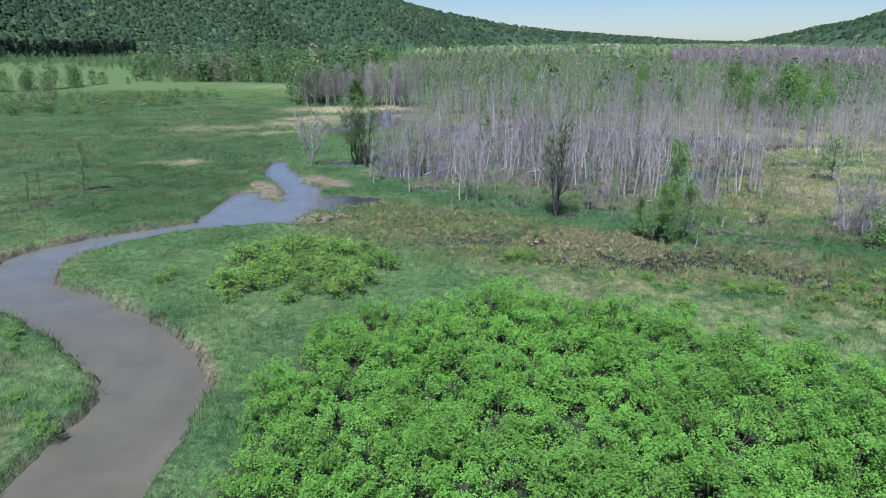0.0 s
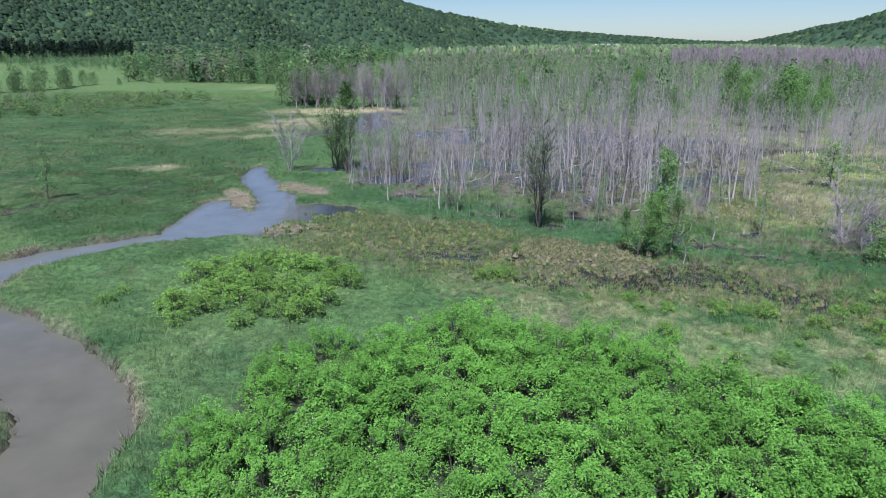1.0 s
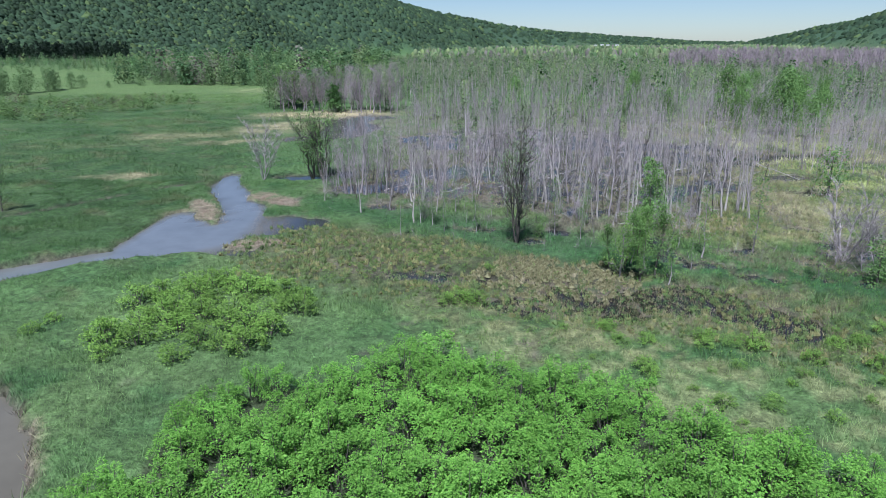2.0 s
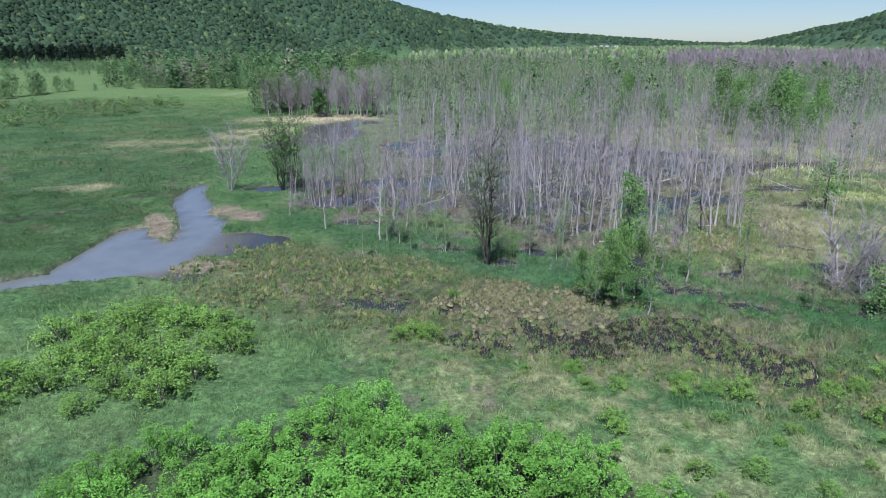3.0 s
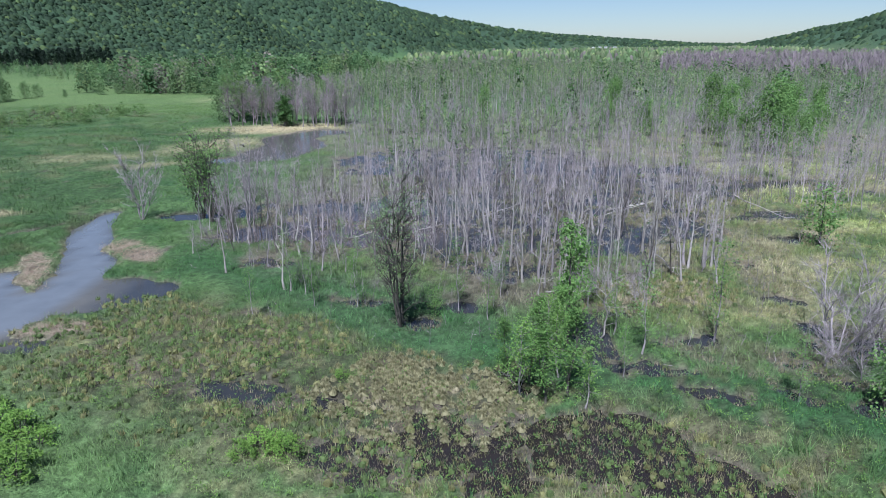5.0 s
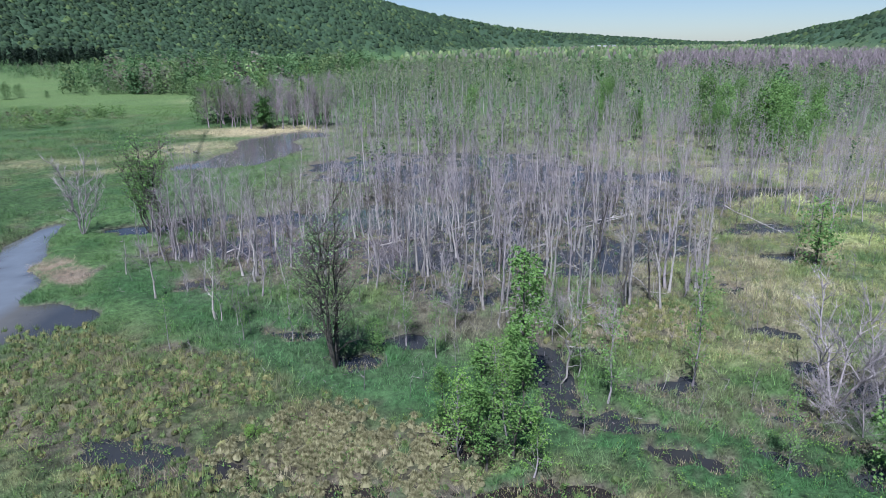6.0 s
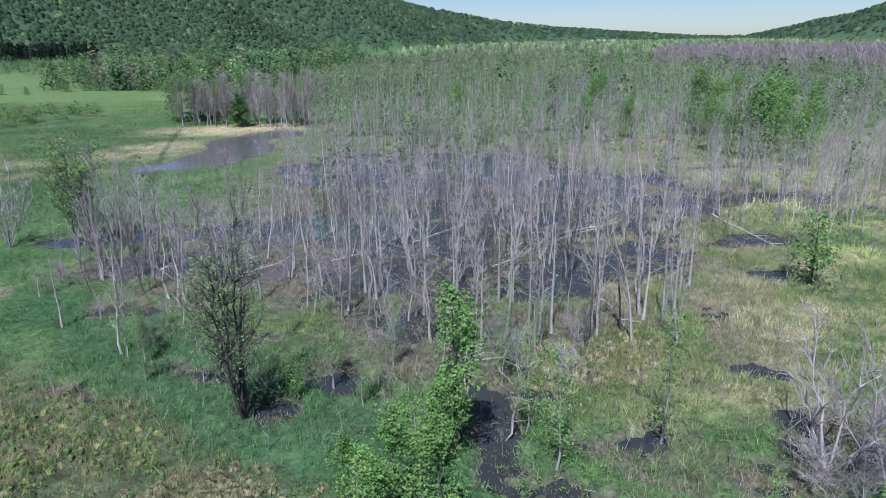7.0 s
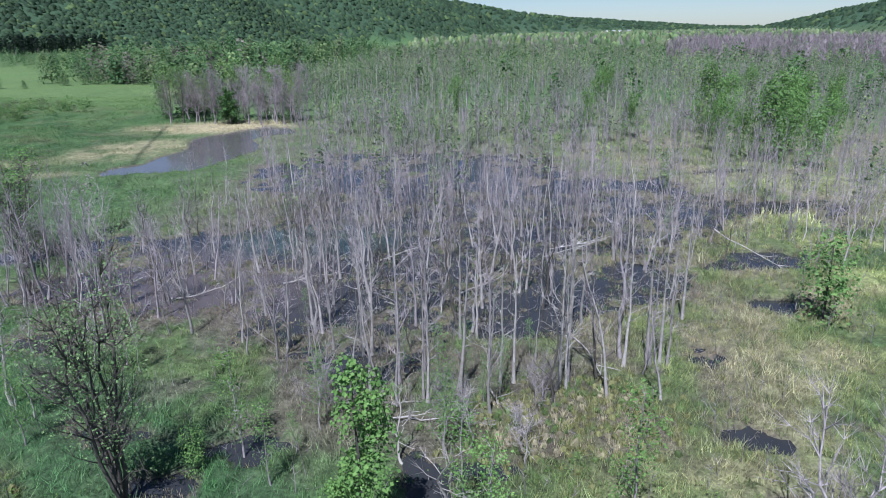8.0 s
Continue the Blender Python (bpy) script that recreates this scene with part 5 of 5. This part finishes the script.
def tufts(name, at, tones, blades, tall, wide, lean, label, category, seed, broad=1.0):
    """Blades of grass in tufts, one triangle each."""
    r = np.random.default_rng(seed)
    n = len(at) * blades
    p = np.repeat(at, blades, 0) + np.concatenate((np.repeat(wide * np.ones(len(at)), blades)[:, None] * r.normal(size=(n, 2)), np.zeros((n, 1))), 1)
    c = np.repeat(tones, blades, 0) * (0.8 + 0.4 * r.random(n))[:, None]
    a = r.random(n) * 6.28
    h = np.repeat(tall, blades) * (0.6 + 0.6 * r.random(n))
    w = (0.03 + 0.055 * h) * broad
    side = np.stack((np.cos(a), np.sin(a), np.zeros(n)), 1) * w[:, None] * 0.5
    tip = np.stack((lean * h * r.normal(size=n), lean * h * r.normal(size=n), h), 1)
    v = np.stack((p - side, p + side, p + tip), 1).reshape(-1, 3)
    ob = new(name, mesh_from(name, v, np.arange(3 * n).reshape(-1, 3), [M_GRASS], np.repeat(c, 3, 0)))
    return tagged(ob, label, category, "", "stuff")


def hummocks(name, at, tones, wide, tall, label, category, seed):
    """Rough low domes of matted grass."""
    r = np.random.default_rng(seed)
    forms = [crown_form(r, 1.0, 1.0, 2, 6, 0.24, 0.1) for i in range(12)]
    vs, fs, cs, n = [], [], [], 0
    pick = r.integers(0, 12, len(at))
    for i, (v, f) in enumerate(forms):
        q = pick == i
        a, b = scatter(v, f, r, np.zeros((int(q.sum()), 3)), wide[q])
        a = a.reshape(-1, len(v), 3)
        a[..., 2] *= (tall[q] / wide[q])[:, None]
        a += at[q][:, None]
        vs.append(a.reshape(-1, 3))
        fs.append(b + n)
        n += len(vs[-1])
        cs.append(np.repeat(tones[q], len(v), 0) * (0.7 + 0.6 * r.random(len(vs[-1])))[:, None])
    ob = new(name, mesh_from(name, np.concatenate(vs), np.concatenate(fs), [M_GRASS], np.concatenate(cs)))
    return tagged(ob, label, category, "", "stuff")


def grass():
    r = np.random.default_rng(51)
    for step, x0, x1, y0, y1, big, seed in ((0.52, -62, 70, 21, 108, 1.0, 52), (1.1, -150, 120, 106, 290, 1.8, 55)):
        x, y = spread_out(r, x0, x1, y0, y1, step)
        n = len(x)
        z = ground_z(x, y)
        lump = fnoise(x, y, 3.0 * big, 81)
        marsh = marsh_zone(x, y)
        keep = (z > 0.06) & (reed_zone(x, y) < 0.3) & (tussock_zone(x, y) < 0.3 + 0.5 * r.random(n)) & ~inside(x * 1.12, y * 1.12, THICKET) & (lump > 0.18 + 0.25 * r.random(n)) & (r.random(n) > 0.1 * marsh) & ~woods_here(x, y)
        x, y, z, lump, marsh = x[keep], y[keep], z[keep], lump[keep], marsh[keep]
        c = tone(x, y) * (1.78 + 0.35 * marsh + (0.5 + 0.9 * marsh) * (r.random(len(x)) - 0.5))[:, None]
        tufts("meadow_grass", np.stack((x, y, z - 0.06), 1), c, 12 if big < 1.5 else 7, (0.06 + 0.85 * np.clip(lump, 0, 1) ** 1.5 + 0.12 * marsh) * (0.6 + 0.4 * big), (0.21 - 0.07 * marsh) * big, 0.45, "lush green marsh grass", "grass", seed, 0.65 * big)
    x, y = spread_out(r, -18, 54, 44, 90, 0.46)
    t = tussock_zone(x, y)
    z = ground_z(x, y)
    keep = (r.random(len(x)) < 1.2 * t) & ((z > -0.2) | (z > -0.6) & (r.random(len(x)) < 0.75)) & ~inside(x * 1.1, y * 1.1, THICKET)
    x, y, z, t = x[keep], y[keep], np.maximum(z[keep], -0.03), t[keep]
    pick = (r.random(len(x)) + 0.6 * smooth(0.9, 0.5, t))[:, None]
    c = np.where(pick < 0.5, np.array((0.29, 0.255, 0.165)), np.where(pick < 0.95, np.array((0.19, 0.19, 0.08)), np.array((0.11, 0.155, 0.055))))
    c = c * (0.95 + 0.5 * r.random(len(x)))[:, None]
    forms = []
    for i in range(8):
        mound = crown_form(r, 0.26, 0.3, 2, 7, 0.2, 0.1)
        hm, hb = Heap(), Heap()
        hm.add(*mound)
        a, k = r.random(80) * 6.28, 0.1 + 0.9 * r.random(80)
        way = np.stack((np.cos(a), np.sin(a), np.zeros(80)), 1)
        side = np.stack((-np.sin(a), np.cos(a), np.zeros(80)), 1) * 0.014
        p = way * 0.1 * r.random((80, 1))
        mid = p + way * (0.2 * k)[:, None] + np.array([0, 0, 1.0]) * (0.42 - 0.16 * k)[:, None]
        tip = p + way * (0.4 * k)[:, None] + np.array([0, 0, 1.0]) * (0.56 - 0.42 * k)[:, None]
        v = np.stack((p - side, p + side, mid + side, mid - side, tip), 1).reshape(-1, 3)
        j = (np.arange(80) * 5)[:, None]
        hb.add(v, np.concatenate((j + [0, 1, 2], j + [0, 2, 3], j + [3, 2, 4]), 0))
        forms.append([("mound", hm.mesh("tussock_mound", M_SEDGE, True)), ("blade_tuft", hb.mesh("tussock_blades", M_SEDGE))])
    near = r.permutation(np.flatnonzero(blob(x, y, 16, 63.8, 8.5, 5.6, -20, 0.3) > 0.5))[:290]
    for i in near:
        thing("sedge_tussock", forms[int(i) % 8], x[i], y[i], 360 * r.random(), 0.75 + 0.5 * r.random(), "rounded tan sedge tussock in the marsh", "sedge", "sedge tussocks beside the dark pool", z[i] - 0.04)
    rest = np.ones(len(x), bool)
    rest[near] = False
    x, y, z, t, c = x[rest], y[rest], z[rest], t[rest], c[rest]
    size = 0.15 + 0.1 * r.random(len(x))
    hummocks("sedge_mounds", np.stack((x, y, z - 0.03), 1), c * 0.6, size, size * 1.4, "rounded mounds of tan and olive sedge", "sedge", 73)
    tufts("sedge_tussocks", np.stack((x, y, z - 0.03), 1), c, 22, 0.34 + 0.22 * r.random(len(x)), 0.12, 0.3, "tan and olive sedge tussocks in shallow water", "sedge", 53, 0.8)
    # clumped yellow-green sedge of the flats
    x, y = spread_out(r, 34, 92, 74, 128, 0.8)
    z = ground_z(x, y)
    flat = np.maximum(blob(x, y, 62, 95, 26, 24, 0), blob(x, y, 40, 79, 12, 7, 10))
    keep = (z > 0.02) & (r.random(len(x)) < flat * (0.25 + 1.1 * smooth(0.35, 0.6, fnoise(x, y, 3.5, 95))))
    x, y, z = x[keep], y[keep], z[keep]
    c = tinted(r, len(x), ((0.25, 0.265, 0.10), (0.16, 0.205, 0.075), (0.31, 0.27, 0.15), (0.09, 0.14, 0.05)), (0.42, 0.3, 0.16, 0.12))
    tufts("flat_sedge", np.stack((x, y, z - 0.05), 1), c, 22, 0.28 + 0.3 * r.random(len(x)), 0.2, 0.4, "clumps of yellow-green sedge on the wet flats", "sedge", 57, 0.65)
    n = 95000
    x, y = -10 + 90 * r.random(n), 46 + 92 * r.random(n)
    z = ground_z(x, y)
    keep = (z > -0.3) & (z < 0.10) & (wetness(x, y) > 0.25) & (r.random(n) < 0.7 - 1.8 * np.abs(z) + 0.45 * blob(x, y, 21, 57.5, 14, 7, -12)) & ((z > -0.12) | (blob(x, y, 22, 57.5, 13, 7, -12) > 0.3))
    x, y, z = x[keep], y[keep], np.maximum(z[keep], -0.03)
    pick = r.random(len(x))[:, None]
    c = np.where(pick < 0.25, np.array((0.30, 0.26, 0.17)), np.where(pick < 0.5, np.array(BROWN) * 1.6, np.where(pick < 0.8, np.array((0.19, 0.20, 0.075)), np.array(LUSH) * 1.6)))
    tufts("pool_sedge", np.stack((x, y, z), 1), c, 7, 0.12 + 0.2 * r.random(len(x)), 0.16, 0.45, "olive and brown sedge along the pools' edges", "sedge", 56)
    n = 9000
    x, y = -28 + 20 * r.random(n), 70 + 30 * r.random(n)
    keep = r.random(n) < reed_zone(x, y)
    x, y = x[keep], y[keep]
    z = np.maximum(ground_z(x, y), -0.05)
    c = np.where(r.random(len(x))[:, None] < 0.6, np.array(STRAW), np.array((0.27, 0.185, 0.15)))
    tufts("dead_reeds", np.stack((x, y, z), 1), c, 5, 0.16 + 0.22 * r.random(len(x)), 0.25, 1.6, "flattened straw-coloured dead reeds beside the creek", "reeds", 54, 0.6)


def marsh_plants():
    """Leafy herbs of the mottled marsh, and brushwood on the swamp's floor."""
    r = np.random.default_rng(61)
    n = 20000
    x, y = -14 + 70 * r.random(n), 42 + 40 * r.random(n)
    m = np.maximum(blob(x, y, 2, 68, 16, 8, -20), blob(x, y, 24, 55, 24, 10, -12))
    m = np.maximum(m, 0.8 * blob(x, y, 42, 66, 16, 9, -20))
    z = ground_z(x, y)
    keep = (r.random(n) < m * 0.38 * (0.3 + fnoise(x, y, 3.0, 91))) & (z > -0.25) & ~inside(x * 1.1, y * 1.1, THICKET)
    at = np.stack((x[keep], y[keep], np.maximum(z[keep], 0) + 0.15), 1)
    hp = Heap()
    k = 7
    p = np.repeat(at, k, 0) + np.concatenate((0.12 * r.normal(size=(len(at) * k, 2)), 0.25 * r.random((len(at) * k, 1))), 1)
    leaves(hp, r, p, np.repeat(0.08 + 0.08 * r.random(len(at)), k), None, 0.9, 0.22)
    tagged(new("marsh_herbs", hp.mesh("marsh_herbs", M_LEAF_PALE)), "yellow-green leafy herbs standing among the pools", "herbs", "", "stuff")
    n = 19000
    x, y = -15 + 95 * r.random(n), 66 + 88 * r.random(n)
    keep = r.random(n) < np.maximum(dead_here(x, y), 0.22 * blob(x, y, 38, 82, 34, 16, 0))
    x, y = x[keep], y[keep]
    foot = np.stack((x, y, np.maximum(ground_z(x, y), 0) - 0.05), 1)
    ang, tilt = r.random(len(x)) * 6.28, 0.1 + 0.8 * r.random(len(x)) ** 2
    length = 0.3 + 0.9 * r.random(len(x)) ** 2
    tip = foot + np.stack((np.cos(ang) * np.cos(tilt), np.sin(ang) * np.cos(tilt), np.sin(tilt)), 1) * length[:, None]
    hp = Heap()
    spikes(hp, foot, tip, 0.028)
    n = 2700
    x, y = -12 + 90 * r.random(n), 66 + 60 * r.random(n)
    keep = (r.random(n) < np.maximum(0.6 * dead_here(x, y), 0.35 * blob(x, y, 40, 84, 34, 17, 0)) * (0.4 + fnoise(x, y, 6, 93)))
    x, y = x[keep], y[keep]
    foot = np.stack((x, y, np.maximum(ground_z(x, y), 0) - 0.1), 1)
    tall = (0.8 + 2.2 * r.random(len(x)))[:, None]
    tip = foot + np.concatenate((0.14 * r.normal(size=(len(x), 2)), np.ones((len(x), 1))), 1) * tall
    spikes(hp, foot, tip, 0.028)
    for k in range(4):
        f = 0.35 + 0.5 * r.random((len(x), 1))
        p = foot * (1 - f) + tip * f
        spikes(hp, p, p + np.concatenate((0.35 * r.normal(size=(len(x), 2)), 0.3 + 0.3 * r.random((len(x), 1))), 1) * tall * 0.4, 0.018)
    tagged(new("brushwood", hp.mesh("brushwood", M_TWIGS)), "grey fallen sticks and brushwood on the swamp floor", "brushwood", "", "stuff")


grass()
marsh_plants()
